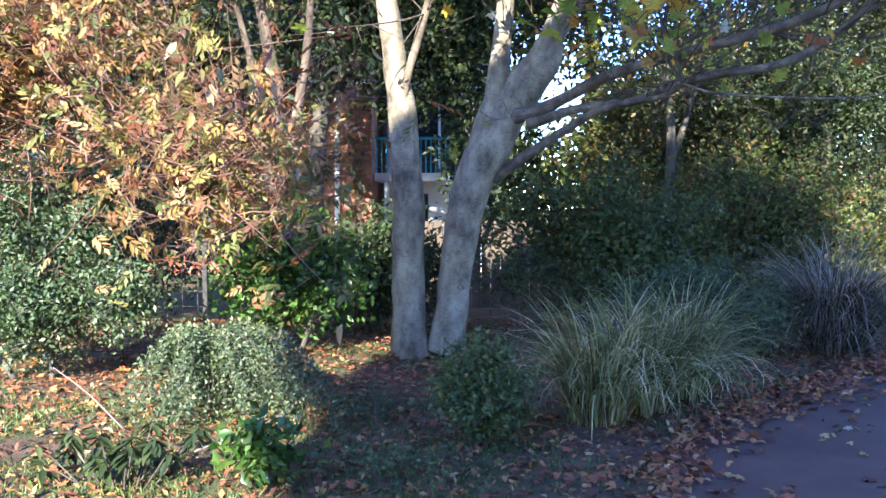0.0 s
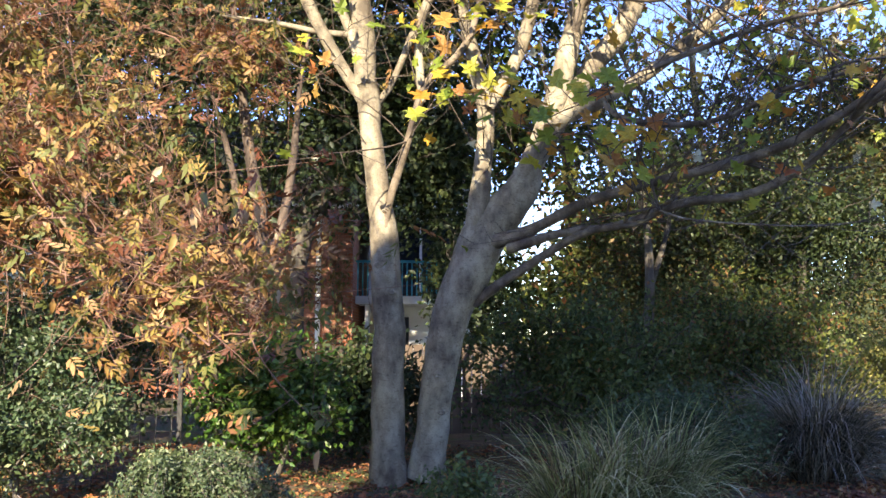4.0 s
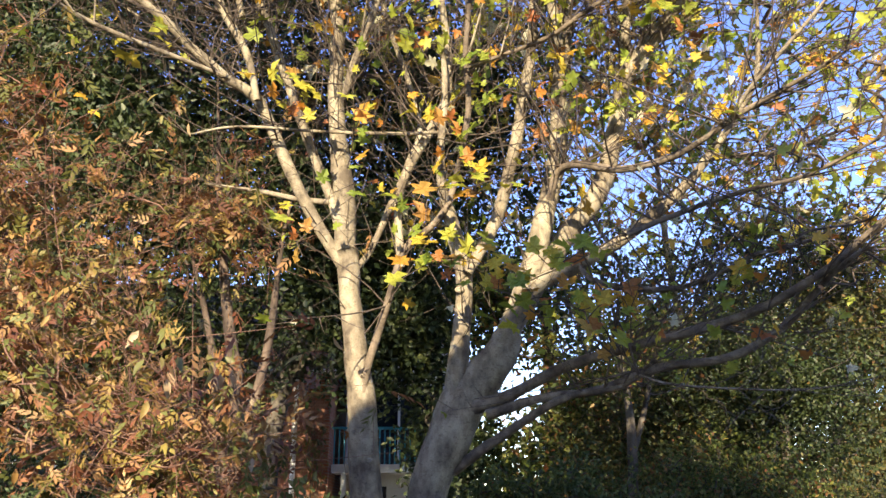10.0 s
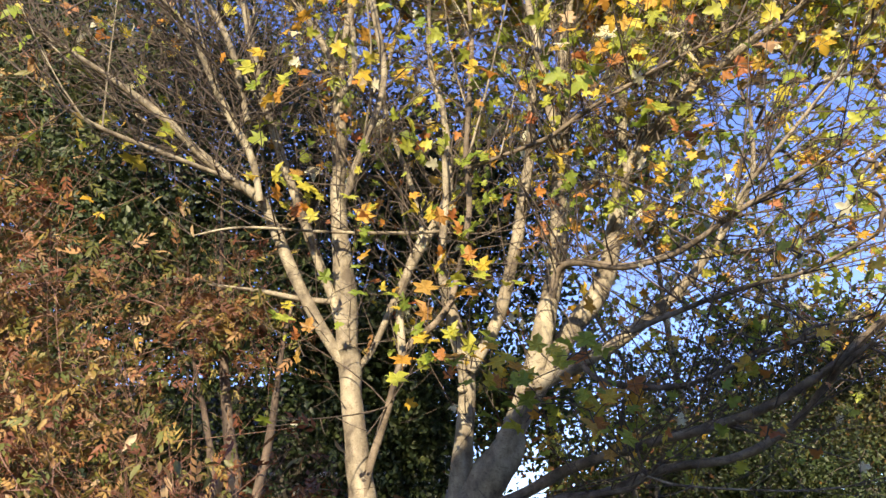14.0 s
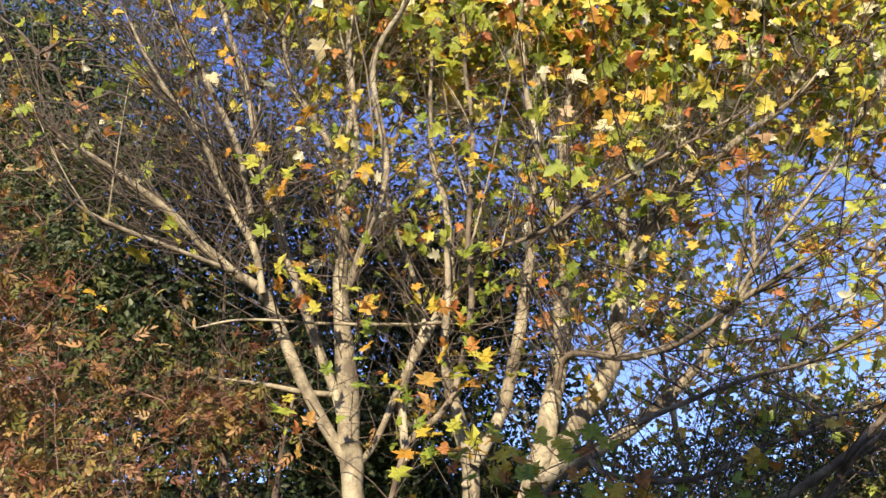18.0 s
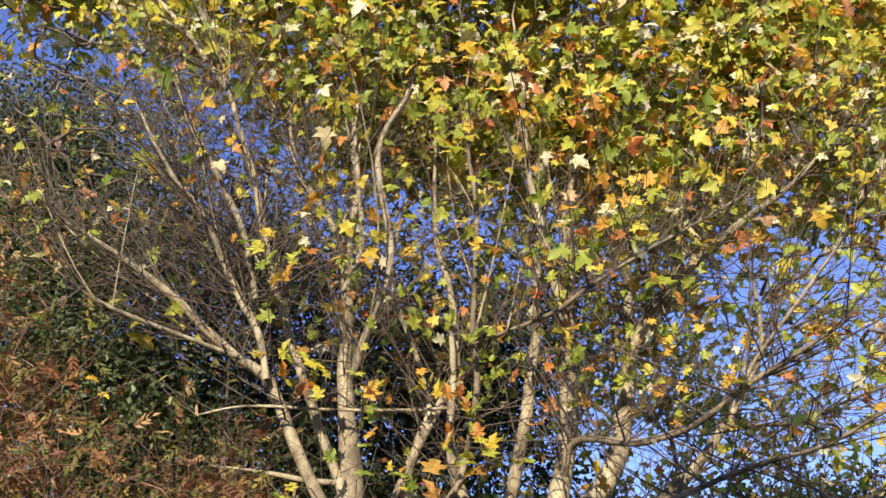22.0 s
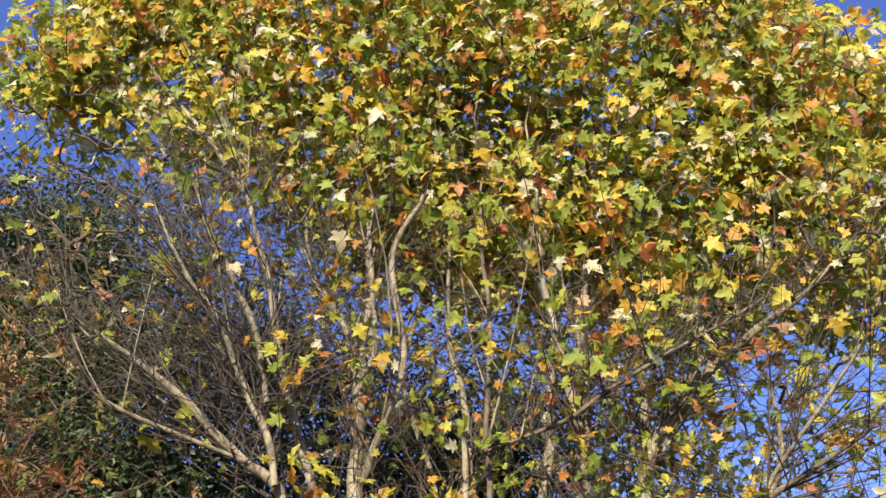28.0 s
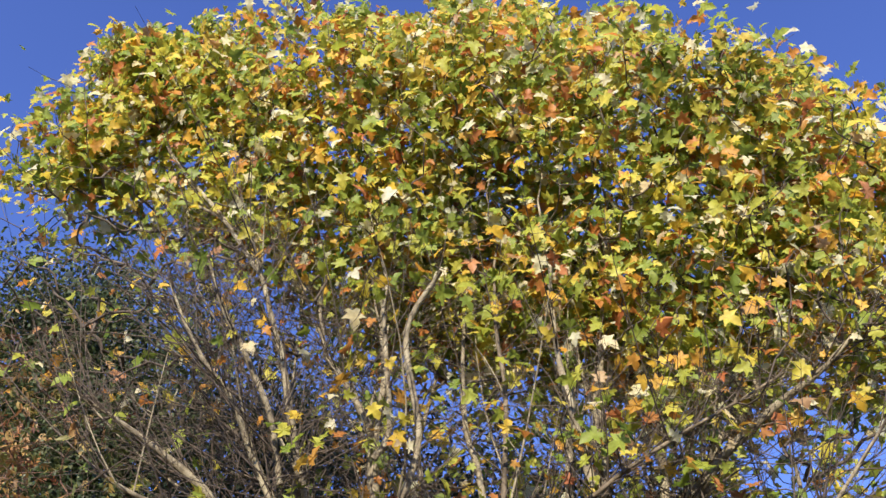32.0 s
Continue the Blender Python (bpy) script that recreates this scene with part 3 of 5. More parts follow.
    stem([(0.63, 9.80, 2.68, 0.209), (1.13, 9.76, 3.36, 0.144), (1.46, 9.70, 4.21, 0.130), (1.63, 9.63, 4.87, 0.119), (1.77, 9.56, 5.54, 0.111), (1.81, 9.48, 6.22, 0.099), (1.83, 9.39, 6.56, 0.090), (1.92, 9.30, 7.40, 0.078), (1.93, 9.21, 8.17, 0.070), (2.01, 9.11, 8.70, 0.060), (2.19, 9.00, 9.75, 0.043), (2.38, 8.90, 11.08, 0.025)])
    limb([(1.76, 9.00, 6.65, 0.060), (1.72, 8.94, 6.77, 0.060), (1.59, 8.85, 7.48, 0.058), (1.52, 8.74, 7.84, 0.049), (1.41, 8.63, 8.63, 0.036), (1.40, 8.50, 9.78, 0.023)])
    stem([(1.06, 9.80, 3.24, 0.128), (1.43, 9.76, 3.89, 0.123), (1.87, 9.71, 4.59, 0.119), (2.24, 9.65, 5.09, 0.121), (2.45, 9.59, 5.67, 0.110), (2.57, 9.52, 6.33, 0.095), (2.64, 9.36, 7.18, 0.054), (2.71, 9.28, 8.23, 0.045), (2.90, 9.19, 9.41, 0.036), (3.13, 9.10, 10.84, 0.021)])
    limb([(2.51, 9.15, 6.33, 0.055), (2.75, 9.08, 6.65, 0.056), (3.03, 8.98, 6.93, 0.053), (3.18, 8.87, 7.39, 0.048), (3.73, 8.74, 7.97, 0.040), (4.05, 8.60, 9.18, 0.028)])
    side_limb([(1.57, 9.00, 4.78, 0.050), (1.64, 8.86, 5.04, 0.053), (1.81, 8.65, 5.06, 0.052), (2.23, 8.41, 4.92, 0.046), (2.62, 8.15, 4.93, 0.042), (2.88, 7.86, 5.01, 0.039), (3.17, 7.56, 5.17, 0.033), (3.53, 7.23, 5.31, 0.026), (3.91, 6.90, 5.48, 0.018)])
    limb([(1.06, 9.70, 3.35, 0.10), (1.44, 9.60, 3.92, 0.095), (1.90, 9.45, 4.15, 0.085), (2.48, 9.28, 4.48, 0.070), (3.06, 9.09, 4.96, 0.060), (3.37, 8.89, 5.33, 0.048), (3.56, 8.67, 5.63, 0.036), (3.76, 8.44, 6.02, 0.030), (3.74, 8.20, 6.74, 0.018)])
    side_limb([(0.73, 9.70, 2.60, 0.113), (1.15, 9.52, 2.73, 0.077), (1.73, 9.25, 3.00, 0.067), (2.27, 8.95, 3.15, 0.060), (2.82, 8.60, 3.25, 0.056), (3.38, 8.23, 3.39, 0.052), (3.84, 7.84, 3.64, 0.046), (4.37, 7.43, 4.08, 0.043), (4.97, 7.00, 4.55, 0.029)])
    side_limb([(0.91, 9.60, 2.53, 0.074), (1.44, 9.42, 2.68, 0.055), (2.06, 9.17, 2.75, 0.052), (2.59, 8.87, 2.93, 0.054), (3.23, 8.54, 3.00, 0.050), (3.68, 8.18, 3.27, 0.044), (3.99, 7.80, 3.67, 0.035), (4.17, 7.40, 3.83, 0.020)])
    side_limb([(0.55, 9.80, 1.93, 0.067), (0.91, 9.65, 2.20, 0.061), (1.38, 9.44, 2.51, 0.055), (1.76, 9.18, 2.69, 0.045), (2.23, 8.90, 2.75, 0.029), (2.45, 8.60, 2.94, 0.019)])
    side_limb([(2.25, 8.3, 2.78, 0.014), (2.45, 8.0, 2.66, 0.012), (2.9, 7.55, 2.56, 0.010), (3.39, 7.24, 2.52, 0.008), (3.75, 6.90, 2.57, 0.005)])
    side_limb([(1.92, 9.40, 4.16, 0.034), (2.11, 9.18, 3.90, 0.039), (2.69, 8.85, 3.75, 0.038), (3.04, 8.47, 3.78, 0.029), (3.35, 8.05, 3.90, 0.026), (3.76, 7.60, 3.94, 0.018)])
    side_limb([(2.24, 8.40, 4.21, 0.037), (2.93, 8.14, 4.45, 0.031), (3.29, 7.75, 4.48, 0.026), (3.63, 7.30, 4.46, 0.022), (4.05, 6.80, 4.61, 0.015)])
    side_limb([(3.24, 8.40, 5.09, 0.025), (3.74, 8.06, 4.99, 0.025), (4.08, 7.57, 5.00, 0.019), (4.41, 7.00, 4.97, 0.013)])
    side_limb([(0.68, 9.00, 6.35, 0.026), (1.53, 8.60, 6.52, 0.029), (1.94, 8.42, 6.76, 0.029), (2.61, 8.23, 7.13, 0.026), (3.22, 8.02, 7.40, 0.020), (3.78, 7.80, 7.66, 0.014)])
    limb([(-1.94, 8.90, 6.11, 0.026), (-3.08, 8.28, 6.31, 0.026), (-3.52, 8.00, 6.44, 0.019)])
    limb([(2.52, 9.20, 6.23, 0.048), (2.69, 9.04, 6.64, 0.065), (3.03, 8.82, 7.01, 0.066), (3.34, 8.55, 7.25, 0.059), (3.85, 8.26, 7.60, 0.045), (4.24, 7.94, 7.78, 0.035), (4.74, 7.60, 8.18, 0.021)])
    limb([(3.07, 7.60, 5.11, 0.023), (3.21, 7.36, 5.34, 0.020), (3.46, 7.01, 5.62, 0.018), (4.00, 6.60, 6.24, 0.013)])

    limb([(-2.45, 8.58, 9.79, 0.034), (-3.2, 8.60, 11.0, 0.032), (-4.2, 8.70, 12.4, 0.027), (-4.9, 8.8, 13.7, 0.02), (-5.3, 8.8, 14.8, 0.014)])
    limb([(-3.2, 8.60, 11.0, 0.024), (-4.4, 8.65, 11.8, 0.02), (-5.6, 8.75, 12.5, 0.014)])
    limb([(3.9, 8.67, 8.6, 0.034), (4.7, 8.70, 10.6, 0.03), (5.4, 8.75, 12.2, 0.024), (5.9, 8.8, 13.6, 0.016)])


tree_limbs()


def crown_floor(x, y):
    """Height under which the crown thins out to bare twigs."""
    side = 0.55 * np.clip(-x - 0.8, 0, 4)
    slope = 3.2 + 0.7 * y - 0.35 * np.clip(x, 0, 4)
    front = 8.9 + 2.4 * (9 - y) - 0.6 * np.clip(x - 0.5, 0, 5)
    rear = 6.3 + 0.4 * y - 0.35 * np.clip(x, 0, 4)
    return np.where(y > 9.6, rear, np.maximum(slope, front)) + side


def crown_top(x, y):
    """Upper edge of the crown: a broad lumpy dome that falls off at both shoulders and towards the path."""
    lumps = 0.4 * np.sin(1.9 * x + 0.6) + 0.3 * np.sin(4.3 * x + 1.0)
    return 17.9 - 4.3 * (np.abs(x) / np.where(x > 0, 6.8, 7.2)) ** 5 + lumps - 1.7 * np.clip(9 - y, 0, 5)


def crown_front(count, r, low=-4.0, high=6.0):
    """Foliage on the steep sunny face of the crown."""
    x, z = r.uniform(low, high, count), r.uniform(0.2, 6.0, count)
    base = 8.9 - 0.6 * np.clip(x - 0.5, 0, 5) + 0.8 * np.clip(-x - 0.8, 0, 4)
    return np.c_[x, 9.0 - z / 2.5 + r.normal(size=count) * 0.35, base + z]


def tree_crown():
    r = np.random.default_rng(11)
    # clumps of foliage: high dome, lower boughs reaching over the path
    t = [in_ellipsoid(1500, (0.3, 8.7, 10.2), (7.5, 3.3, 5.3), 0.5, r),
         in_ellipsoid(700, (-0.2, 11.3, 11.0), (5.8, 1.5, 4.2), 0.1, r),
         in_ellipsoid(80, (-6.0, 10.6, 12.4), (2.1, 1.3, 2.4), 0.1, r),
         crown_front(760, r),
         crown_front(300, r, 2.0, 7.0),
         in_ellipsoid(170, (4.5, 7.4, 8.6), (1.7, 1.1, 1.9), 0.1, r),
         in_ellipsoid(210, (-5.3, 8.8, 15.0), (2.3, 1.3, 2.1), 0.1, r),
         in_ellipsoid(110, (-5.7, 8.8, 12.8), (1.6, 1.4, 1.3), 0.1, r),
         in_ellipsoid(120, (6.0, 8.8, 14.0), (1.5, 1.2, 1.7), 0.1, r),
         in_ellipsoid(240, (0.7, 8.9, 16.1), (3.7, 1.3, 2.4), 0.1, r),
         in_ellipsoid(50, (-5.2, 8.4, 11.0), (2.6, 2.2, 2.4), 0.2, r),
         in_ellipsoid(170, (5.4, 8.9, 7.2), (3.2, 1.3, 2.8), 0.2, r),
         in_ellipsoid(120, (4.6, 7.4, 4.6), (2.6, 1.6, 1.5), 0.2, r),
         in_ellipsoid(850, (0.4, 10.9, 9.0), (4.6, 1.5, 2.5), 0.0, r),
         in_ellipsoid(520, (-4.0, 9.6, 10.0), (2.6, 1.6, 2.0), 0.0, r),
         in_ellipsoid(24, (-2.2, 8.6, 6.6), (2.2, 1.6, 1.2), 0.2, r),
         in_ellipsoid(30, (0.8, 8.8, 5.8), (2.6, 1.3, 1.6), 0.2, r)]
    t = np.concatenate(t)
    edge = t[:, 2] - crown_floor(t[:, 0], t[:, 1])
    keep = (r.random(len(t)) < 1 / (1 + np.exp(-edge / 0.6))) | (np.arange(len(t)) >= 2200)
    t = t[keep & (t[:, 2] < crown_top(t[:, 0], t[:, 1]))]
    tubes, nodes = grow(np.array(skeleton), t, 0.5, 0.0034, 0.02, 0.12, r)
    twig_mesh("twig_growth", tubes, TWIG, TREE, "fine pale brown twigs")
    ends = np.array([q[-1, :3] for q in tubes])
    mids = np.array([q[2, :3] for q in tubes])
    return ends, mids


left_limbs = [p for p in skeleton if p[0] < 2.2 and p[2] > 5.0]
right_limbs = [p for p in skeleton if p[0] >= 1.6 and p[3] < 0.075]
shoot_tips = [long_shoots(TREE, left_limbs, 210, 71, 5.0, 9.5, TWIG, "long bare brown twigs", lengths=(0.5, 1.9), rise=0.1, fat=0.0042, limit=0.06, wide=1.15),
              long_shoots(TREE, right_limbs, 330, 73, 2.4, 8.2, TWIG, "long bare brown twigs", lengths=(0.6, 2.2), rise=0.3, fat=0.0042, wide=0.9)]
shoot_tips.append(long_shoots(TREE, skeleton, 400, 72, 6.4, 11.0, TWIG, "long bare brown twigs", lengths=(0.5, 1.9), rise=0.1, fat=0.004, wide=1.2))
upright = [p for p in skeleton if p[0] < 4.0 and p[2] > 6.2]
shoot_tips.append(long_shoots(TREE, upright, 34, 75, 6.2, 10.0, BARK, "slender pale upright branches", lengths=(1.3, 3.0), rise=1.15, fat=0.0075, limit=0.08, wide=0.5))
leaning = [p for p in skeleton if p[0] < -1.2 and p[2] > 6.0]
shoot_tips.append(long_shoots(TREE, leaning, 210, 76, 6.0, 11.0, TWIG, "long bare brown twigs", lengths=(0.9, 2.6), rise=0.5, fat=0.004, wide=0.8))
facing = [p for p in skeleton if -1.6 < p[0] < 3.0 and 3.2 < p[2] < 8.0]
shoot_tips.append(long_shoots(TREE, facing, 170, 77, 3.2, 8.0, TWIG, "long bare brown twigs", centre=(0.4, 19.0), lengths=(0.7, 2.0), rise=0.5, fat=0.0045, wide=0.7, limit=0.14))
crown_ends, crown_mids = tree_crown()


def tree_leaves():
    r = np.random.default_rng(12)
    pts = []
    for e in np.concatenate([crown_ends, crown_mids]):
        high = (e[2] - float(crown_floor(e[0], e[1])) + 0.4) / 1.9
        count = int(r.poisson((0.6 if e[1] > 9.9 and e[0] > -1 else 0.4 if e[0] > -1 else 0.15) + 11.5 * min(1, max(0, high))))
        pts.append(e + r.normal(size=(count, 3)) * 0.27)
    tips = np.concatenate(shoot_tips)
    pts.append(tips[r.random(len(tips)) < np.where(tips[:, 0] < -1.3, 0.045, 0.13)])
    pts = np.concatenate(pts)
    pts = pts[pts[:, 2] < crown_top(pts[:, 0], pts[:, 1]) + r.normal(size=len(pts)) * 0.2]
    n = len(pts)
    sizes = np.where(pts[:, 2] < 6.4, r.uniform(0.07, 0.15, n), 0.10 + 0.16 * r.random(n) ** 1.5)
    back = pts[:, 1] > 9.9
    for shape, pick in ((LOBED, ~back), (LOBED_BACK, back)):
        q, m = pts[pick], int(pick.sum())
        cloud("foliage", shape, q, sizes[pick], leaf_normals(m, 0.3, (-0.25, -1.2, -0.3), r), r.uniform(0, 6.28, m), LEAF_MAIN, TREE,
              "yellow, green and orange lobed leaves")


tree_leaves()


def bark_scars():
    """Healed branch knots on the left-hand stem and the collars round the big forks."""
    for x, y, z, s in ((-0.49, 9.66, 2.35, 0.045), (-0.35, 9.67, 2.05, 0.035), (-0.38, 9.69, 1.53, 0.05), (-0.47, 9.66, 2.86, 0.04),
                       (0.16, 9.68, 1.15, 0.035), (0.20, 9.67, 0.75, 0.03), (0.62, 9.55, 3.9, 0.04), (1.75, 9.46, 5.6, 0.04)):
        verts, faces = [], []
        ring = [(0.0, 0.02), (0.35, 0.035), (0.6, 0.075), (0.85, 0.06), (1.15, -0.02)]
        for rad, out in ring:
            for k in range(12):
                w = k * math.pi / 6
                verts.append((x + s * rad * math.cos(w) * 1.25, y - s * out * 6, z + s * rad * math.sin(w) * 0.8))
        for q in range(4):
            for k in range(12):
                faces.append((q * 12 + k, q * 12 + (k + 1) % 12, q * 12 + 12 + (k + 1) % 12, q * 12 + 12 + k))
        mesh_part("knot", verts, faces, BARK, TREE, "healed branch knot")


bark_scars()


def leaf_mesh(name, shape, mat):
    me = bpy.data.meshes.new(name)
    me.from_pydata([tuple(v) for v in shape[0]], [], shape[1])
    me.materials.append(mat)
    return me


def near_leaves():
    """The large single leaves on the low bare twigs, each its own part."""
    r = np.random.default_rng(5)
    me = leaf_mesh("leaf", LOBED, LEAF_ONE)
    boughs = [(0.75, 8.3, 3.9, 0.5, 22), (1.3, 8.2, 3.4, 0.5, 24), (2.3, 7.6, 3.5, 0.6, 16), (0.2, 8.6, 5.2, 0.8, 18), (-0.8, 8.6, 5.4, 0.8, 16), (3.4, 7.9, 4.8, 0.9, 34),
              (4.3, 7.6, 5.4, 0.9, 40), (2.4, 8.0, 6.4, 1.0, 30), (-1.6, 8.2, 6.8, 0.9, 14), (0.6, 8.0, 6.8, 0.9, 18), (0.22, 8.2, 3.92, 0.16, 5), (0.59, 8.2, 3.90, 0.16, 5),
              (1.29, 8.2, 3.98, 0.16, 5), (0.94, 8.2, 3.60, 0.16, 6), (1.29, 8.2, 3.69, 0.16, 5), (1.66, 8.2, 3.42, 0.16, 5), (1.92, 8.2, 3.26, 0.16, 4), (2.25, 8.2, 3.42, 0.16, 4),
              (-1.1, 8.9, 5.9, 0.5, 6), (-0.9, 8.8, 4.6, 0.5, 5), (0.5, 8.7, 4.7, 0.5, 12), (1.4, 8.7, 5.6, 0.6, 16), (2.2, 8.7, 5.7, 0.6, 16), (1.7, 8.5, 7.2, 0.6, 16)]
    base = np.array(TREE.location)
    for x, y, z, s, count in boughs:
        tg = np.array([x, y, z]) + r.normal(size=(count // 3 + 2, 3)) * s * np.array([1, 0.4, 0.6])
        tubes, _ = grow(np.array(skeleton), tg, 0.2, 0.003, 0.008, 0.1, r)
        twig_mesh("twig_growth", tubes, TWIG, TREE)
        for i in range(count):
            e = tubes[i % len(tubes)][-1 if i < len(tubes) else 2, :3] + r.normal(size=3) * 0.07
            ob = new("leaf", me)
            ob.parent = TREE
            sc = r.uniform(0.10, 0.18) if x > 3 else r.uniform(0.14, 0.24)
            ob.matrix_basis = Matrix.LocRotScale(e - base, Euler((r.uniform(0.3, 1.9), r.uniform(-0.5, 0.5), r.uniform(-1.2, 1.2))), (sc, sc, sc))


# ---------------- other trees and shrubs ----------------
def leafy_tree(name, label, at, stems, clumps, leaf, mat, bark, size, per, spread, seed, twig_limit=0.03, up=0.4, twigs=TWIG, thin=0.004, droop=None, category="tree", shoots=None, hanging=None):
    """A tree or shrub: stems as parts, twigs grown to clumps, and a crown of leaves."""
    r = np.random.default_rng(seed)
    tree = thing(name, label, category, at)
    base = np.array(at)
    sk = []
    for rows in stems:
        line = smooth_line(np.array(rows) + np.r_[base, 0], 3)
        verts, faces = [], []
        tube(line, 9, verts, faces, 0.08)
        mesh_part("stem" if category == "shrub" else "trunk", verts, faces, bark, tree)
        sk.extend(line.tolist())
    t = np.concatenate([in_ellipsoid(n, base + np.array(c), s, sh, r) for c, s, n, sh in clumps])
    t = t[t[:, 2] > base[2] + 0.06]
    tubes, _ = grow(np.array(sk), t, 0.4, thin, twig_limit, 0.12, r)
    twig_mesh("twig_growth", tubes, twigs, tree)
    ends = np.concatenate([np.array([q[-1, :3] for q in tubes]), np.array([q[2, :3] for q in tubes])])
    if shoots:
        nodes = np.concatenate([q[1:] for q in tubes])
        tips = long_shoots(tree, np.c_[nodes[:, :3], np.maximum(nodes[:, 3], 0.012)], shoots, seed + 1, base[2] + 1.0, 99, twigs, "thin reddish twigs", (base[0], base[1]), (0.5, 1.5), 0.1, 0.09, 0.0045, 0.9)
        ends = np.concatenate([ends, tips[::3]])
    pts = np.repeat(ends, per, axis=0)
    pts = pts + r.normal(size=pts.shape) * spread
    pts = pts[pts[:, 2] > base[2] + 0.03]
    n = len(pts)
    nr = leaf_normals(n, up, (-0.15, -0.4, 0), r)
    sp = r.uniform(0, 6.28, n)
    if droop:
        nr = leaf_normals(n, 0.15, (0, -0.8, 0), r)
        sp = math.pi + r.normal(size=n) * droop
    if hanging:
        pick = ends[r.integers(0, len(ends), hanging)]
        pick = np.repeat(pick, 4, axis=0) + r.normal(size=(hanging * 4, 3)) * np.array([0.09, 0.09, 0.06])
        m = len(pick)
        cloud("hanging_foliage", LANCE, pick, r.uniform(0.08, 0.17, m), leaf_normals(m, 0.2, (0, -0.9, 0.2), r), math.pi + r.normal(size=m) * 0.7, LEAF_PALE, tree, "pale drooping leaves in small sprays")
    cloud("crown", leaf, pts, r.uniform(size[0], size[1], n), nr, sp, mat, tree)
    return tree


near_leaves()

# russet tree beside the house side of the bed
leafy_tree("russet_tree", "many-stemmed small tree with drooping russet and yellow leaves", (-1.95, 10.3, 0),
           [[(0, 0, -0.1, 0.11), (0.06, 0, 2.6, 0.085), (-0.1, 0, 3.6, 0.07), (-0.3, 0, 5.0, 0.045), (-0.45, 0, 6.8, 0.012)],
            [(0.05, 0, 1.9, 0.07), (0.36, 0, 3.3, 0.055), (0.46, 0, 4.6, 0.03), (0.6, 0, 5.4, 0.008)],
            [(-0.02, 0, 1.6, 0.07), (-0.3, 0.05, 3.4, 0.045), (-0.7, 0, 4.8, 0.01)],
            [(-0.1, 0, 0.4, 0.05), (-1.2, -0.8, 1.9, 0.035), (-2.0, -1.4, 2.9, 0.025), (-2.5, -1.8, 4.2, 0.01)],
            [(-0.1, 0, 0.6, 0.06), (-0.5, -0.9, 1.6, 0.04), (-0.9, -2.0, 2.3, 0.025), (-0.9, -2.9, 2.5, 0.01)],
            [(-0.1, 0, 0.9, 0.04), (-1.6, -0.4, 2.3, 0.03), (-3.0, -0.9, 3.6, 0.02), (-3.8, -1.2, 4.8, 0.01)]],
           [((-2.4, -2.0, 2.9), (2.3, 1.3, 1.15), 320, 0.1), ((-2.9, -1.3, 4.3), (2.4, 1.4, 1.9), 330, 0.1), ((0.0, -2.8, 1.95), (1.0, 0.7, 0.7), 90, 0.1),
            ((-3.4, -1.8, 5.9), (1.9, 1.2, 1.6), 150, 0.1), ((-3.7, -1.5, 7.3), (1.7, 1.2, 1.3), 80, 0.1), ((-0.2, -0.3, 4.8), (0.9, 0.7, 0.9), 60, 0.1)],
           PINNATE, LEAF_RED, BARK_BROWN, (0.13, 0.27), 2, 0.12, 21, 0.016, 0.9, TWIG_RED, 0.003, shoots=850, hanging=480)

# dark evergreens and lighter trees behind
leafy_tree("evergreen_tree", "tall dark evergreen tree with glossy small leaves", (-2.3, 17.5, 0),
           [[(-0.22, 0, -0.1, 0.22), (-0.2, 0, 3, 0.18), (0.4, 0, 6, 0.2), (0.2, 0, 9, 0.13), (0.2, 0, 12.5, 0.05)],
            [(0.2, 0, 4, 0.14), (1.6, 0, 6.5, 0.1), (2.6, 0.2, 9.5, 0.05)], [(0.2, 0, 4, 0.14), (-2, 0, 6.5, 0.1), (-3.4, 0.2, 9.5, 0.05)]],
           [((-3.4, -0.5, 8.4), (7.8, 3.0, 5.6), 1280, 0.1), ((1.2, -0.6, 6.2), (2.8, 1.6, 2.6), 240, 0.1), ((-6.5, -1, 4.5), (3.2, 2, 3.4), 320, 0.1), ((3.0, -0.5, 9.8), (3.6, 2.0, 3.2), 320, 0.1), ((-2.8, -0.6, 4.4), (1.6, 1, 1.0), 90, 0.1), ((3.3, 0, 2.6), (0.7, 1.0, 1.6), 60, 0.1), ((2.2, -0.6, 4.9), (1.2, 0.9, 1.3), 110, 0.1), ((-6.4, -0.5, 13.0), (5.2, 2.5, 4.3), 560, 0.1), ((-7.4, -0.5, 16.2), (4.6, 2.2, 3.4), 210, 0.1), ((-1.5, -0.5, 12.8), (3.2, 2.0, 2.4), 130, 0.1)],
           OVAL, LEAF_EVERGREEN, BARK_DARK, (0.11, 0.19), 32, 0.36, 31, 0.05, 0.3, BARK_DARK, 0.006)
leafy_tree("evergreen_tree", "dark green bushy tree behind the big trunk", (3.2, 19.5, 0),
           [[(0, 0, -0.1, 0.2), (0.1, 0, 3, 0.16), (0, 0, 6, 0.1), (0.1, 0, 8.5, 0.04)]],
           [((-1.0, 0, 6.2), (4.2, 2.4, 2.5), 200, 0.1), ((3.0, -1.5, 3.4), (2.4, 1.5, 2.4), 300, 0.1), ((0.9, -1.0, 3.0), (1.3, 0.8, 1.9), 170, 0.1), ((-1.2, -0.8, 2.2), (1.6, 0.6, 1.3), 60, 0.1)],
           OVAL, LEAF_HEDGE, BARK_DARK, (0.13, 0.22), 20, 0.36, 32, 0.05, 0.3, BARK_DARK, 0.006)
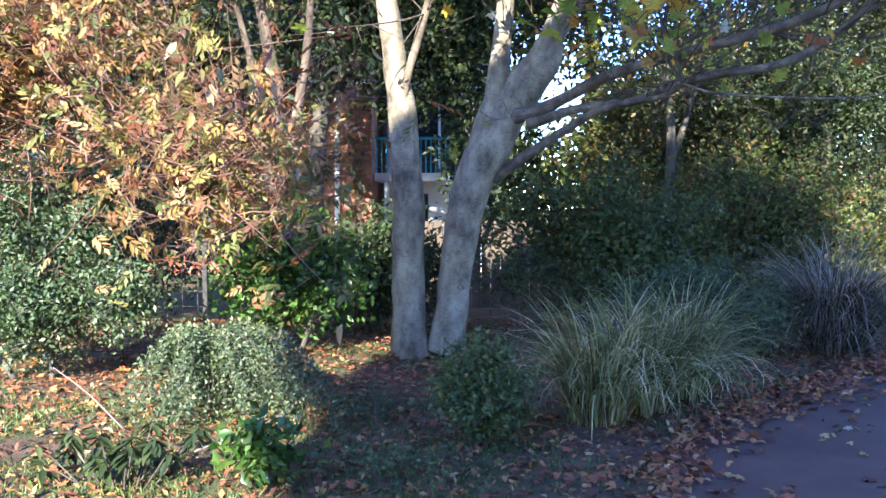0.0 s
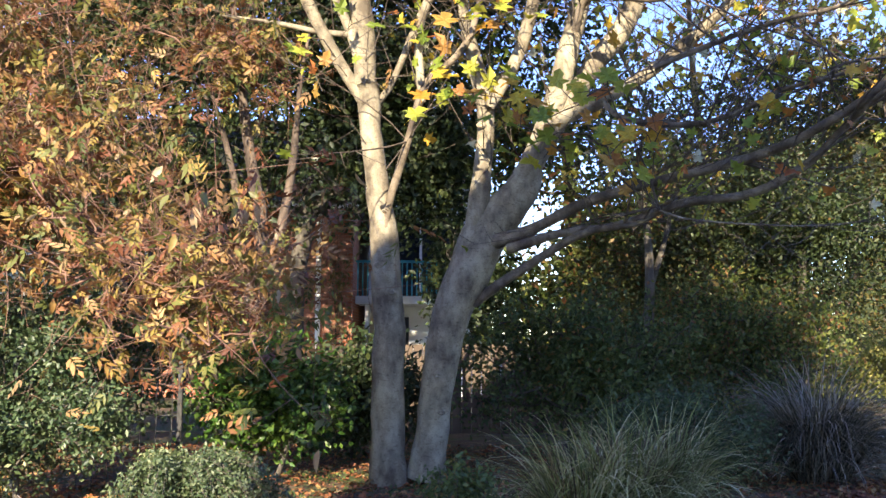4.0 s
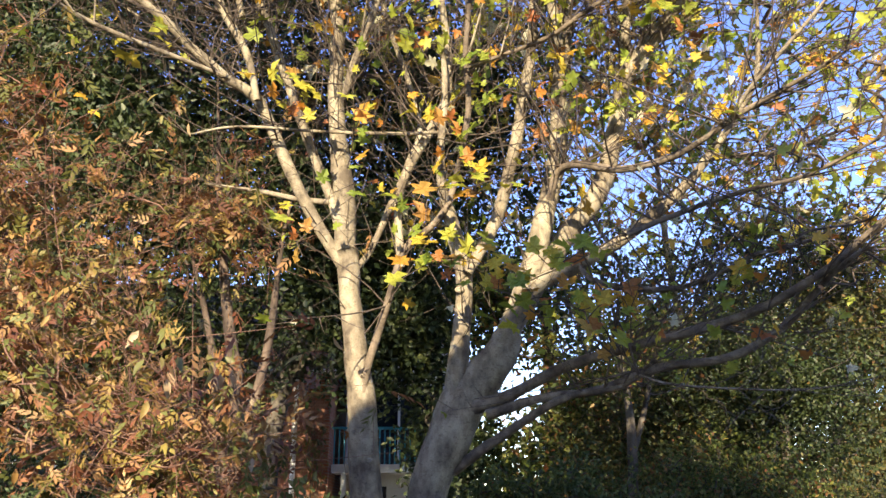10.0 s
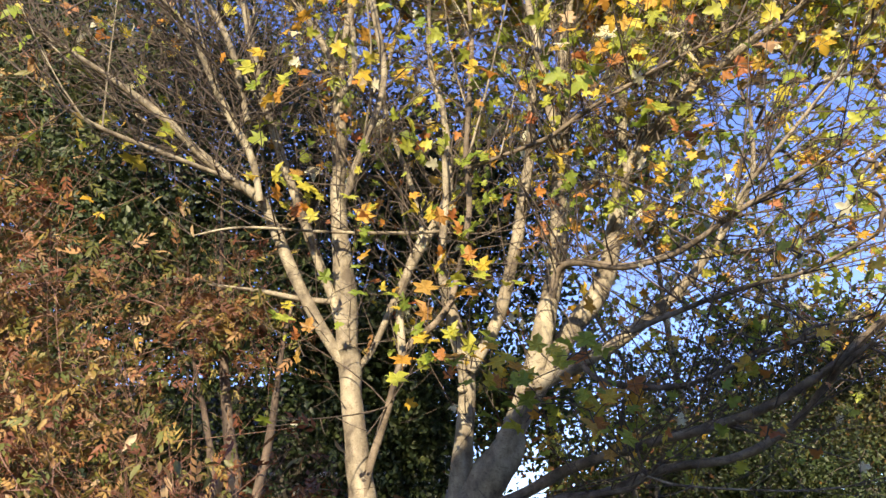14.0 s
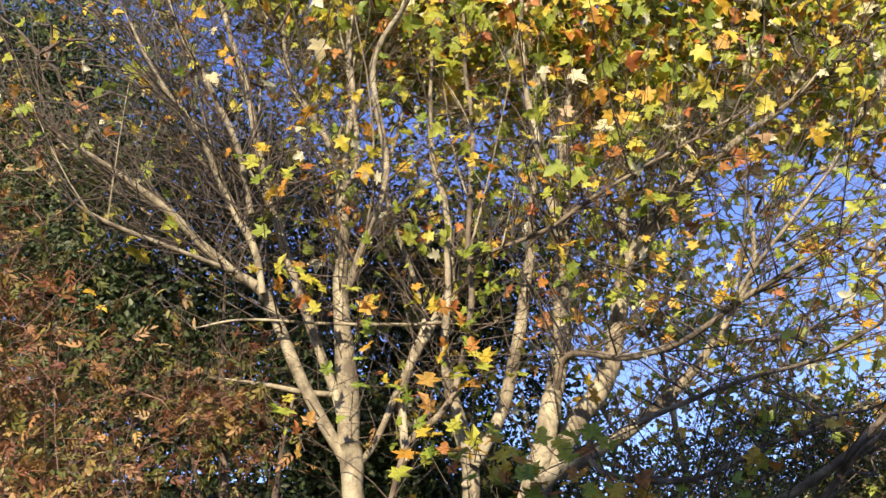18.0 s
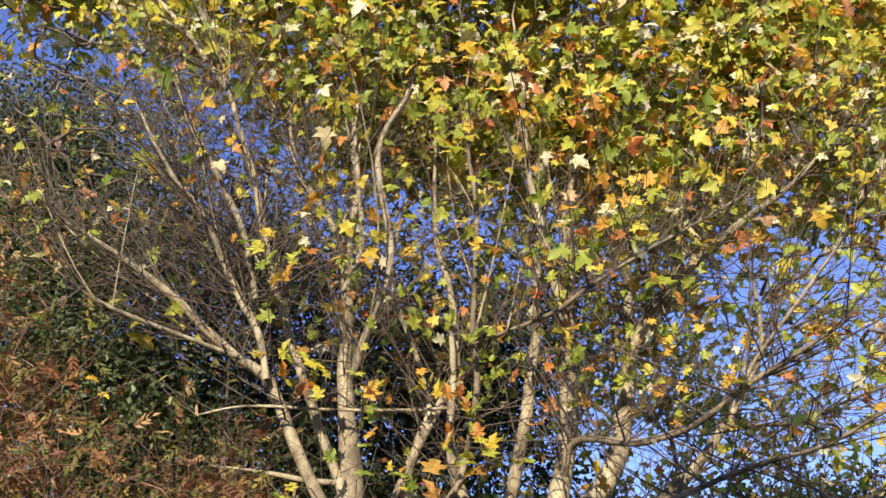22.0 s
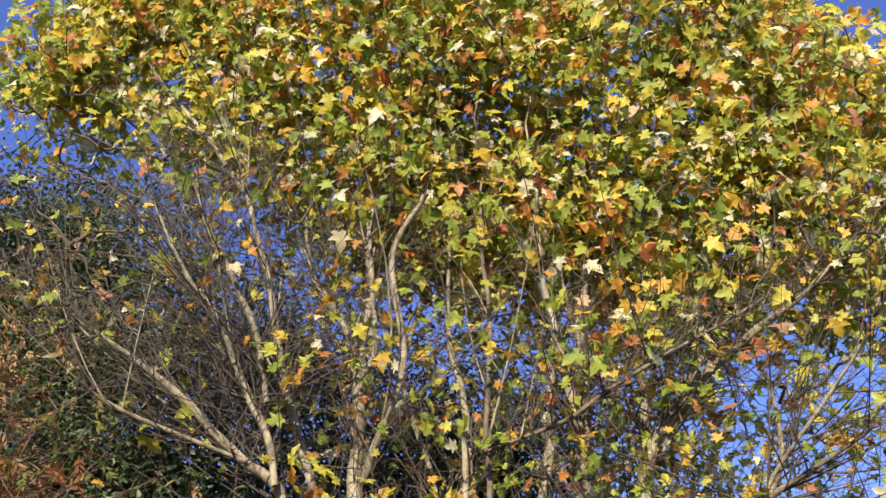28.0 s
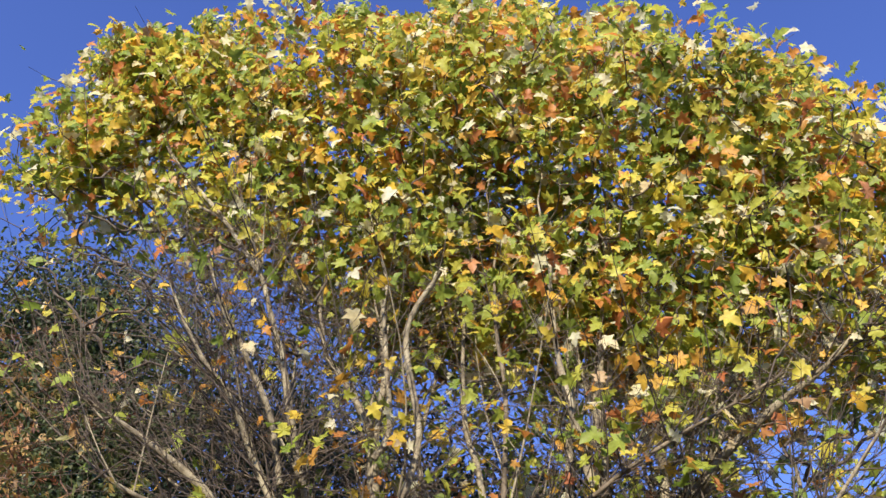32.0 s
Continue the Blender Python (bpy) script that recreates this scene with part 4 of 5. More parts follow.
leafy_tree("garden_tree", "olive-green spreading tree with fading autumn leaves", (10.8, 16.5, 0),
           [[(0, 0, -0.1, 0.16), (0.1, 0, 2, 0.13), (-0.3, 0, 4, 0.08), (0, 0, 6, 0.03)], [(0, 0, 1.2, 0.1), (-1.6, 0, 3, 0.07), (-3.0, 0, 4.6, 0.03)]],
           [((-5.6, -1, 3.0), (2.5, 2.0, 2.5), 480, 0.1), ((-2.8, -1, 4.7), (4.6, 2.0, 2.4), 640, 0.1), ((1.0, -1, 4.6), (3.4, 2.0, 2.4), 300, 0.1)],
           OVAL, LEAF_OLIVE, BARK_DARK, (0.065, 0.115), 36, 0.3, 33, 0.04, 0.3, BARK_DARK, 0.005)
leafy_tree("autumn_tree", "second yellowing tree further back with sparse leaves", (5.2, 15.6, 0),
           [[(0, 0, -0.1, 0.10), (0.0, 0, 3, 0.08), (-0.3, 0, 6, 0.06), (-0.4, 0, 9, 0.04), (-0.3, 0, 12.5, 0.015)],
            [(-0.1, 0, 4.0, 0.05), (-1.6, 0, 6.6, 0.035), (-2.8, 0, 9.6, 0.012)], [(0, 0, 4.5, 0.05), (1.8, 0, 7.0, 0.035), (3.2, 0, 9.8, 0.012)]],
           [((-0.6, 0, 9.0), (6.0, 2.2, 4.6), 400, 0.1), ((2.6, 0, 6.2), (3.8, 1.6, 2.6), 190, 0.1)],
           LOBED, LEAF_MAIN, BARK, (0.11, 0.20), 4, 0.22, 35, 0.02, 0.5, TWIG, 0.004)
leafy_tree("evergreen_tree", "dense dark green conifer-like tree beside the path", (6.0, 13.9, 0),
           [[(0, 0, -0.1, 0.10), (0.0, 0, 2, 0.08), (0.05, 0, 3.6, 0.05), (0, 0, 4.8, 0.02)]],
           [((0, 0, 3.4), (2.2, 1.0, 1.5), 330, 0.1), ((-0.8, 0, 1.9), (1.1, 0.8, 0.9), 120, 0.1)], OVAL, LEAF_EVERGREEN, BARK_DARK, (0.06, 0.10), 22, 0.2, 36, 0.02, 0.3, BARK_DARK, 0.004)
leafy_tree("sapling", "thin dark forked sapling among the hedge plants", (3.35, 13.2, 0),
           [[(0, 0, -0.1, 0.085), (0.02, 0, 1.4, 0.08), (0.05, 0, 2.6, 0.07), (0.0, 0, 3.4, 0.05), (-0.1, 0, 4.4, 0.03)],
            [(0.05, 0, 2.3, 0.05), (0.25, 0, 2.9, 0.045), (0.5, 0, 3.8, 0.03)]],
           [((0.2, 0, 3.9), (1.4, 1.0, 0.9), 90, 0.1)], OVAL, LEAF_HEDGE, BARK_DARK, (0.07, 0.12), 8, 0.2, 34, 0.015, 0.3, BARK_DARK, 0.004)
leafy_tree("hedge_shrub", "dense dark green shrub behind the trunks", (1.9, 11.8, 0),
           [[(0, 0, -0.1, 0.05), (0, 0, 0.8, 0.04), (0.1, 0, 1.6, 0.02)], [(0.3, 0, -0.1, 0.04), (0.8, 0, 0.9, 0.03), (1.0, 0, 1.6, 0.02)]],
           [((0.2, 0, 1.2), (1.9, 0.8, 1.1), 420, 0.1)], OVAL, LEAF_BUSH, BARK_DARK, (0.06, 0.10), 16, 0.16, 41, 0.015, 0.3, BARK_DARK, 0.004, category="shrub")
leafy_tree("hedge_shrub", "tall mixed green and rusty hedge shrub", (5.4, 13.0, 0),
           [[(0, 0, -0.1, 0.05), (0, 0, 0.8, 0.04), (0.1, 0, 1.9, 0.02)], [(-0.3, 0, -0.1, 0.04), (-1.0, 0, 0.9, 0.03), (-1.4, 0, 1.9, 0.02)]],
           [((-0.7, 0, 1.35), (1.7, 1.0, 1.25), 480, 0.1)], OVAL, LEAF_HEDGE, BARK_DARK, (0.05, 0.09), 22, 0.18, 42, 0.015, 0.3, BARK_DARK, 0.004, category="shrub")
leafy_tree("hedge_shrub", "dark green shrub between the trunk and the house", (-0.9, 11.6, 0),
           [[(0, 0, -0.1, 0.04), (0, 0, 0.7, 0.03), (0.1, 0, 1.3, 0.02)]],
           [((0.1, 0, 0.8), (1.1, 0.6, 0.85), 300, 0.1)], OVAL, LEAF_EVERGREEN, BARK_DARK, (0.06, 0.12), 12, 0.13, 48, 0.015, 0.3, BARK_DARK, 0.004, category="shrub")
leafy_tree("hedge_shrub", "dark evergreen hedge shrub in front of the brick wall", (-5.6, 12.6, 0),
           [[(0, 0, -0.1, 0.05), (0, 0, 0.9, 0.04), (0.1, 0, 1.9, 0.02)], [(0.5, 0, -0.1, 0.05), (1.4, 0, 0.9, 0.04), (1.8, 0, 1.7, 0.02)]],
           [((0.2, 0, 1.25), (2.9, 0.9, 1.35), 420, 0.1)], OVAL, LEAF_EVERGREEN, BARK_DARK, (0.07, 0.13), 14, 0.18, 49, 0.015, 0.3, BARK_DARK, 0.004, category="shrub")
leafy_tree("ivy_shrub", "large dark green small-leaved shrub in dappled sunlight", (-3.7, 8.3, 0),
           [[(0, 0, -0.1, 0.03), (0, 0, 0.6, 0.025), (0.1, 0, 1.2, 0.015)], [(-0.3, 0, -0.1, 0.03), (-0.7, 0, 0.6, 0.025), (-0.8, 0, 1.1, 0.015)]],
           [((-0.2, 0, 0.8), (1.05, 0.55, 0.72), 280, 0.1), ((-1.0, -0.1, 1.45), (0.36, 0.3, 0.26), 50, 0.1), ((0.45, -0.3, 1.45), (0.36, 0.3, 0.3), 50, 0.1), ((-0.25, -0.4, 1.62), (0.32, 0.3, 0.26), 50, 0.1), ((0.85, -0.4, 0.85), (0.38, 0.3, 0.38), 60, 0.1), ((-0.1, -0.6, 0.7), (0.5, 0.3, 0.4), 60, 0.1)], OVAL, LEAF_IVY, BARK_DARK, (0.04, 0.07), 16, 0.075, 43, 0.01, 0.3, BARK_DARK, 0.003, category="shrub")
leafy_tree("laurel_shrub", "glossy bright green broad-leaved shrub", (-1.85, 10.0, 0),
           [[(0, 0, -0.1, 0.04), (0, 0, 0.8, 0.03), (0.1, 0, 1.4, 0.02)], [(0.2, 0, -0.1, 0.03), (0.5, 0, 0.8, 0.025), (0.6, 0, 1.3, 0.015)]],
           [((0.1, 0, 0.85), (1.1, 0.6, 0.75), 300, 0.1), ((-0.1, 0, 1.35), (0.6, 0.4, 0.4), 60, 0.1)], OVAL, LEAF_BRIGHT, BARK_DARK, (0.07, 0.12), 9, 0.11, 44, 0.012, 0.3, BARK_DARK, 0.003, category="shrub")
def arching_shrub(name, label, at, count, reach, height, leaf, mat, size, per, seed, aim=(0.0, 0.0)):
    """A shrub of long stems that rise, bend over and hang, set with leaves all along."""
    r = np.random.default_rng(seed)
    t = thing(name, label, "shrub", at)
    base = np.array(at)
    tubes, pts = [], []
    for k in range(count):
        a = r.uniform(0, 2 * math.pi)
        d = np.array([math.cos(a) + aim[0], 0.75 * math.sin(a) + aim[1], 0])
        run, top = reach * r.uniform(0.35, 1.15), height * r.uniform(0.75, 1.1)
        u = np.linspace(0, 1, 7)[:, None]
        line = base + np.array([0, 0, -0.02]) + d * run * u ** 1.3 + np.array([0, 0, 1]) * top * (2.45 * u - 2.36 * u ** 2.1) + r.normal(size=3) * 0.05 * u
        line[:, 2] = np.maximum(line[:, 2], base[2] + 0.03)
        tubes.append(np.c_[line, 0.007 * (1.1 - u[:, 0])])
        w = r.uniform(0.28, 1, per)
        i = np.minimum((w * 6).astype(int), 5)
        q = line[i] + (line[i + 1] - line[i]) * (w * 6 - i)[:, None]
        pts.append(q + r.normal(size=(per, 3)) * 0.028)
    twig_mesh("stem", tubes, BARK_DARK, t, "thin arching stems")
    pts = np.concatenate(pts)
    pts = pts[pts[:, 2] > base[2] + 0.02]
    n = len(pts)
    cloud("crown", leaf, pts, r.uniform(size[0], size[1], n), leaf_normals(n, 0.5, (-0.15, -0.5, 0), r), r.uniform(0, 6.28, n), mat, t)
    return t


arching_shrub("mound_shrub", "low arching mound of small pale-edged leaves", (-1.86, 6.9, 0), 130, 0.82, 0.95, OVAL, LEAF_GREY, (0.026, 0.046), 150, 45, (0.28, -0.2))
leafy_tree("round_shrub", "small round dark green bush", (0.28, 6.0, 0),
           [[(0, 0, -0.05, 0.02), (0, 0, 0.3, 0.015), (0.05, 0, 0.5, 0.01)]],
           [((0, 0, 0.36), (0.36, 0.36, 0.38), 260, 0.2)], OVAL, LEAF_BUSH, BARK_DARK, (0.03, 0.055), 14, 0.045, 46, 0.008, 0.4, BARK_DARK, 0.002, category="shrub")
leafy_tree("dark_shrub", "dark bluish-green feathery low shrub beside the path", (2.75, 9.3, 0),
           [[(0, 0, -0.05, 0.02), (0, 0, 0.4, 0.015), (0.05, 0, 0.8, 0.01)]],
           [((0.0, 0.1, 0.5), (1.05, 0.6, 0.58), 380, 0.1)], LANCE, LEAF_SHADE, BARK_DARK, (0.04, 0.08), 14, 0.08, 47, 0.008, 0.5, BARK_DARK, 0.002, category="shrub")


def whorl_plant(label, at, stems, spread, height, size, mat, seed):
    """Short stems, each ending in a drooping whorl of long leaves."""
    r = np.random.default_rng(seed)
    t = thing("broadleaf_plant", label, "shrub", at)
    tubes, pts, nr, sp, sz = [], [], [], [], []
    for k in range(stems):
        tip = np.array(at) + np.array([r.uniform(-1, 1) * spread, r.uniform(-0.6, 0.6) * spread, height * r.uniform(0.4, 1.0)])
        foot = np.array(at) + (tip - np.array(at)) * np.array([0.45, 0.45, 0]) - np.array([0, 0, 0.03])
        u = np.linspace(0, 1, 4)[:, None]
        tubes.append(np.c_[foot + (tip - foot) * u, 0.007 - 0.003 * u[:, 0]])
        for j in range(r.integers(9, 15)):
            a = r.uniform(0, 2 * math.pi)
            pts.append(tip - np.array([0, 0, r.uniform(0, 0.07)]))
            nr.append((0.75 * math.cos(a), 0.75 * math.sin(a), r.uniform(0.9, 2.4)))
            sp.append(math.pi + r.normal() * 0.15)
            sz.append(r.uniform(*size))
    twig_mesh("stem", tubes, BARK_DARK, t)
    cloud("foliage", LANCE, np.array(pts), np.array(sz), np.array(nr), np.array(sp), mat, t, "long drooping dark leaves")


whorl_plant("low dark green plant with long drooping leaves", (-1.9, 5.15, 0), 26, 0.46, 0.34, (0.08, 0.135), LEAF_EVERGREEN, 81)
leafy_tree("broadleaf_plant", "small bright green leafy plant in the litter", (-1.05, 5.1, 0),
           [[(0, 0, -0.05, 0.01), (0, 0, 0.12, 0.008), (0.03, 0, 0.25, 0.005)]],
           [((0, 0, 0.2), (0.28, 0.22, 0.2), 70, 0.1)], OVAL, LEAF_BRIGHT, BARK_DARK, (0.06, 0.11), 4, 0.04, 82, 0.005, 0.8, BARK_DARK, 0.002, category="shrub")
leafy_tree("ground_cover", "spreading low green ground cover plants", (-0.35, 5.3, 0),
           [[(0, 0, -0.05, 0.008), (0, 0, 0.06, 0.006), (0.03, 0, 0.12, 0.004)]],
           [((0, 0, 0.06), (0.75, 0.6, 0.12), 200, 0.1), ((-0.2, 1.6, 0.06), (0.6, 0.6, 0.1), 120, 0.1)], OVAL, LEAF_BUSH, BARK_DARK, (0.022, 0.048), 5, 0.06, 83, 0.004, 1.2, BARK_DARK, 0.001, category="shrub")


leafy_tree("garden_shrub", "sunlit yellow-green shrub beyond the bend of the path", (11.0, 20.6, 0),
           [[(0, 0, -0.1, 0.05), (0, 0, 0.8, 0.04), (0.1, 0, 1.5, 0.02)], [(-0.4, 0, -0.1, 0.04), (-1.2, 0, 0.8, 0.03), (-1.6, 0, 1.3, 0.02)]],
           [((-0.2, 0, 0.9), (2.3, 0.9, 1.0), 300, 0.1)], OVAL, LEAF_SUNNY, BARK_DARK, (0.06, 0.11), 16, 0.16, 84, 0.015, 0.4, BARK_DARK, 0.004, category="shrub")


leafy_tree("hedge_shrub", "long clipped olive hedge far behind the bed", (12.0, 27.5, 0),
           [[(0, 0, -0.1, 0.06), (0, 0, 1.2, 0.05), (0.1, 0, 2.2, 0.02)], [(-3, 0, -0.1, 0.06), (-3.2, 0, 1.2, 0.05), (-3.1, 0, 2.2, 0.02)]],
           [((-1.5, 0, 1.7), (5.5, 0.9, 1.9), 420, 0.1)], OVAL, LEAF_OLIVE, BARK_DARK, (0.11, 0.19), 18, 0.3, 85, 0.02, 0.4, BARK_DARK, 0.005, category="shrub")


def far_wood():
    """The dim belt of trees that closes the view past the path."""
    r = np.random.default_rng(91)
    verts, faces = [], []
    pts = []
    for k in range(46):
        x, y = r.uniform(7, 46), r.uniform(34, 46)
        h = r.uniform(4.5, 8.5)
        tube([(x, y, -0.1, 0.16), (x + 0.1, y, h * 0.5, 0.11), (x, y, h * 0.9, 0.03)], 6, verts, faces)
        pts.append(in_ellipsoid(620, (x, y, h * 0.55), (2.0, 1.6, h * 0.5), 0.3, r))
    for k in range(40):
        x, y = r.uniform(-40, -8), r.uniform(32, 44)
        h = r.uniform(5, 9)
        tube([(x, y, -0.1, 0.16), (x + 0.1, y, h * 0.5, 0.11), (x, y, h * 0.9, 0.03)], 6, verts, faces)
        pts.append(in_ellipsoid(260, (x, y, h * 0.55), (2.0, 1.6, h * 0.5), 0.3, r))
    pts = np.concatenate(pts)
    pts = pts[pts[:, 2] > 0.05]
    w = thing("far_wood", "distant belt of dim olive trees", "trees", (20, 40, 0), kind="stuff")
    mesh_part("trunk_row", verts, faces, BARK_DARK, w, kind="stuff")
    n = len(pts)
    cloud("crown", OVAL, pts, r.uniform(0.34, 0.65, n), leaf_normals(n, 0.4, (0, -0.4, 0), r), r.uniform(0, 6.28, n), LEAF_OLIVE, w)


far_wood()


# ---------------- grasses ----------------
def grass_clump(name, label, at, count, length, spread, bow, width, mat, seed, stuff_part="grass_tuft", g=None, rise=0.35, upto=1.0):
    """Blades that stand up from one root and bow over outwards."""
    r = np.random.default_rng(seed)
    g = g or thing(name, label, "grass", at)
    k = 8
    a = r.uniform(0, 2 * math.pi, count)
    o = np.sqrt(r.random(count)) * spread
    root = np.array(at) + np.c_[np.cos(a) * o, np.sin(a) * o * 0.8, np.full(count, -0.02)]
    b = a + r.normal(size=count) * 0.7
    out = np.c_[np.cos(b), np.sin(b), np.zeros(count)]
    ln = length * r.uniform(0.55, 1.1, count) * upto
    tilt = np.abs(r.normal(size=count)) * rise
    bend = bow * r.uniform(0.35, 1.25, count)
    side = np.c_[-np.sin(b), np.cos(b), r.normal(size=count) * 0.3] * (width * r.uniform(0.6, 1.3, count))[:, None]
    p, rows = root.copy(), []
    for s in range(k):
        u = s / (k - 1)
        w = side * ((1 - u) ** 0.5 * (0.6 + 0.4 * min(1, u * 4)) + 0.02)
        rows += [p - w, p + w]
        th = tilt + bend * (u + 0.5 / k) ** 1.7
        p = p + (out * np.sin(th)[:, None] + np.array([0, 0, 1]) * np.cos(th)[:, None]) * (ln / (k - 1))[:, None]
        p[:, 2] = np.maximum(p[:, 2], 0.03)
    v = np.stack(rows, axis=1).reshape(-1, 3)
    f = [(2 * s, 2 * s + 1, 2 * s + 3, 2 * s + 2) for s in range(k - 1)]
    fast_mesh(stuff_part, v, f, 2 * k, count, mat, g, "", "stuff")
    return g


for gx, gy, gn, gl, gs in ((1.16, 6.6, 520, 1.22, 51), (1.55, 6.9, 460, 1.30, 53), (2.02, 7.4, 520, 1.28, 54)):
    tuft = grass_clump("ornamental_grass", "arching clump of pale green ornamental grass with dry brown stalks", (gx, gy, 0), gn, gl, 0.2, 2.4, 0.0062, BLADE, gs, rise=0.22)
    grass_clump("", "", (gx, gy, 0), 170, 1.0, 0.22, 0.9, 0.006, STRAW, gs + 20, "dry_stalks", tuft, 0.25)
    grass_clump("", "", (gx, gy, 0), 80, 1.12, 0.22, 3.0, 0.0075, BLADE_PALE, gs + 40, "pale_blades", tuft, 0.3)
mound = grass_clump("grey_grass", "dark mound of tall grass with pale feathery plumes", (4.45, 9.95, 0), 1900, 1.5, 0.3, 2.7, 0.006, BLADE_GREY, 52, rise=0.4)
grass_clump("", "", (4.45, 9.95, 0), 620, 1.68, 0.3, 2.3, 0.006, PLUME, 58, "plume", mound, 0.42)


# ---------------- fallen leaves ----------------
def flat_leaves(name, count, region, size, mat, parent, seed, label, lift):
    r = np.random.default_rng(seed)
    pts = []
    while len(pts) < count:
        x, y = r.uniform(region[0], region[1]), r.uniform(region[2], region[3])
        inside = on_path(x, y)
        if inside != (lift > 0.02):
            continue
        if inside and r.random() > math.exp(-max(0, (path_edge_y(x) - y)) * 2.4) + 0.05:
            continue
        pts.append((x, y, (0.04 if inside else ground_height(x, y) - 0.005) + r.uniform(0.0, 0.02)))
    pts = np.array(pts)
    n = len(pts)
    nr = r.normal(size=(n, 3)) * 0.33 + np.array([0, 0, 1])
    return cloud(name, LOBED, pts, r.uniform(size[0], size[1], n), nr, r.uniform(0, 6.28, n), mat, parent, label)


flat_leaves("leaf_litter", 6500, (-6, 7, 3.2, 13), (0.035, 0.08), LITTER, GROUND, 61, "brown and orange fallen leaves", 0.0)
flat_leaves("leaf_litter", 560, (0, 9, 3.5, 12.5), (0.05, 0.11), LITTER, PATH, 62, "yellow and brown fallen leaves", 0.05)


def path_leaves():
    """Whole leaves lying singly on the asphalt."""
    r = np.random.default_rng(65)
    me = leaf_mesh("leaf", LOBED, LITTER_ONE)
    made = 0
    while made < 240:
        x, y = r.uniform(0.6, 7), r.uniform(3.8, 11)
        if not on_path(x, y) or r.random() > math.exp(-(path_edge_y(x) - y) * 1.1) + 0.12:
            continue
        ob = new("leaf", me)
        ob.parent = PATH
        sc = r.uniform(0.05, 0.10)
        ob.matrix_basis = Matrix.LocRotScale((x, y, 0.052), Euler((r.normal() * 0.25, r.normal() * 0.25, r.uniform(0, 6.28))), (sc, sc, sc * 0.8))
        made += 1


path_leaves()


def edge_drift():
    """Leaves blown together along the edge of the asphalt."""
    r = np.random.default_rng(66)
    x = r.uniform(1.2, 7.5, 2100)
    e = np.array([path_edge_y(q) for q in x])
    y = e + 0.12 - np.abs(r.normal(size=len(x))) * 0.32 + r.normal(size=len(x)) * 0.12
    n = len(x)
    pts = np.c_[x, y, 0.05 + r.uniform(0, 0.02, n)]
    cloud("leaf_litter", LOBED, pts, r.uniform(0.032, 0.066, n), r.normal(size=(n, 3)) * 0.4 + np.array([0, 0, 1]), r.uniform(0, 6.28, n), LITTER, PATH, "drift of russet fallen leaves")


edge_drift()


def leaf_crumbs():
    """Small broken leaves between the whole ones."""
    r = np.random.default_rng(64)
    n = 26000
    pts = np.c_[r.uniform(-6, 5, n), 3.2 + 9.8 * r.random(n) ** 1.25, np.zeros(n)]
    pts = np.array([(x, y, ground_height(x, y) - 0.012 + r.uniform(0, 0.012)) for x, y, _ in pts if not on_path(x, y + 0.05)])
    n = len(pts)
    cloud("leaf_litter", OVAL, pts, r.uniform(0.025, 0.075, n), r.normal(size=(n, 3)) * 0.45 + np.array([0, 0, 1]), r.uniform(0, 6.28, n), LITTER, GROUND, "small broken brown leaves")


leaf_crumbs()


def low_plants():
    """Weeds and grass tufts in the bed."""
    r = np.random.default_rng(63)
    pts = []
    while len(pts) < 6500:
        x, y = r.uniform(-5, 4), r.uniform(3.2, 11)
        if on_path(x - 0.1, y) or noise.noise(Vector((x * 0.9, y * 0.9, 4))) < -0.05:
            continue
        pts.append((x, y, ground_height(x, y) - 0.02))
    pts = np.array(pts)
    n = len(pts)
    nr = r.normal(size=(n, 3)) * np.array([1, 1, 0.5])
    cloud("low_weeds", OVAL, pts, r.uniform(0.022, 0.055, n), nr, r.normal(size=n) * 0.6, LAWN, GROUND, "low green weeds among the leaves")
    n = 15000
    pts = np.array([(x, y, ground_height(x, y) - 0.02) for x, y in zip(r.uniform(-5, 0.8, n), r.uniform(3.4, 7.4, n)) if noise.noise(Vector((x * 1.3, y * 1.3, 8))) > -0.25 and not on_path(x - 0.1, y)])
    n = len(pts)
    cloud("low_grass", THIN, pts, r.uniform(0.03, 0.085, n), r.normal(size=(n, 3)) * np.array([1, 1, 0.45]), r.normal(size=n) * 0.6, LAWN, GROUND, "short grass blades among the leaves")


low_plants()


# ---------------- houses ----------------
def brick_material():
    m, t, b = material("red_brick")
    co = t.nodes.new("ShaderNodeTexCoord")
    mp = t.nodes.new("ShaderNodeMapping")
    mp.inputs["Rotation"].default_value = (radians(90), 0, 0)
    br = t.nodes.new("ShaderNodeTexBrick")
    br.inputs["Scale"].default_value = 1.0
    br.inputs["Brick Width"].default_value, br.inputs["Row Height"].default_value = 0.225, 0.075
    br.inputs["Mortar Size"].default_value = 0.006
    br.inputs["Color1"].default_value, br.inputs["Color2"].default_value = (0.34, 0.10, 0.05, 1), (0.42, 0.15, 0.075, 1)
    br.inputs["Mortar"].default_value = (0.36, 0.30, 0.25, 1)
    t.links.new(co.outputs["Object"], mp.inputs[0])
    t.links.new(mp.outputs[0], br.inputs["Vector"])
    t.links.new(mix_colour(t, "MULTIPLY", 0.5, br.outputs[0], ramp(t, noise_tex(t, 1.5, 5), [(0.3, (0.6, 0.55, 0.5)), (0.6, (1, 1, 1))])), b.inputs["Base Color"])
    b.inputs["Roughness"].default_value = 0.9
    return m


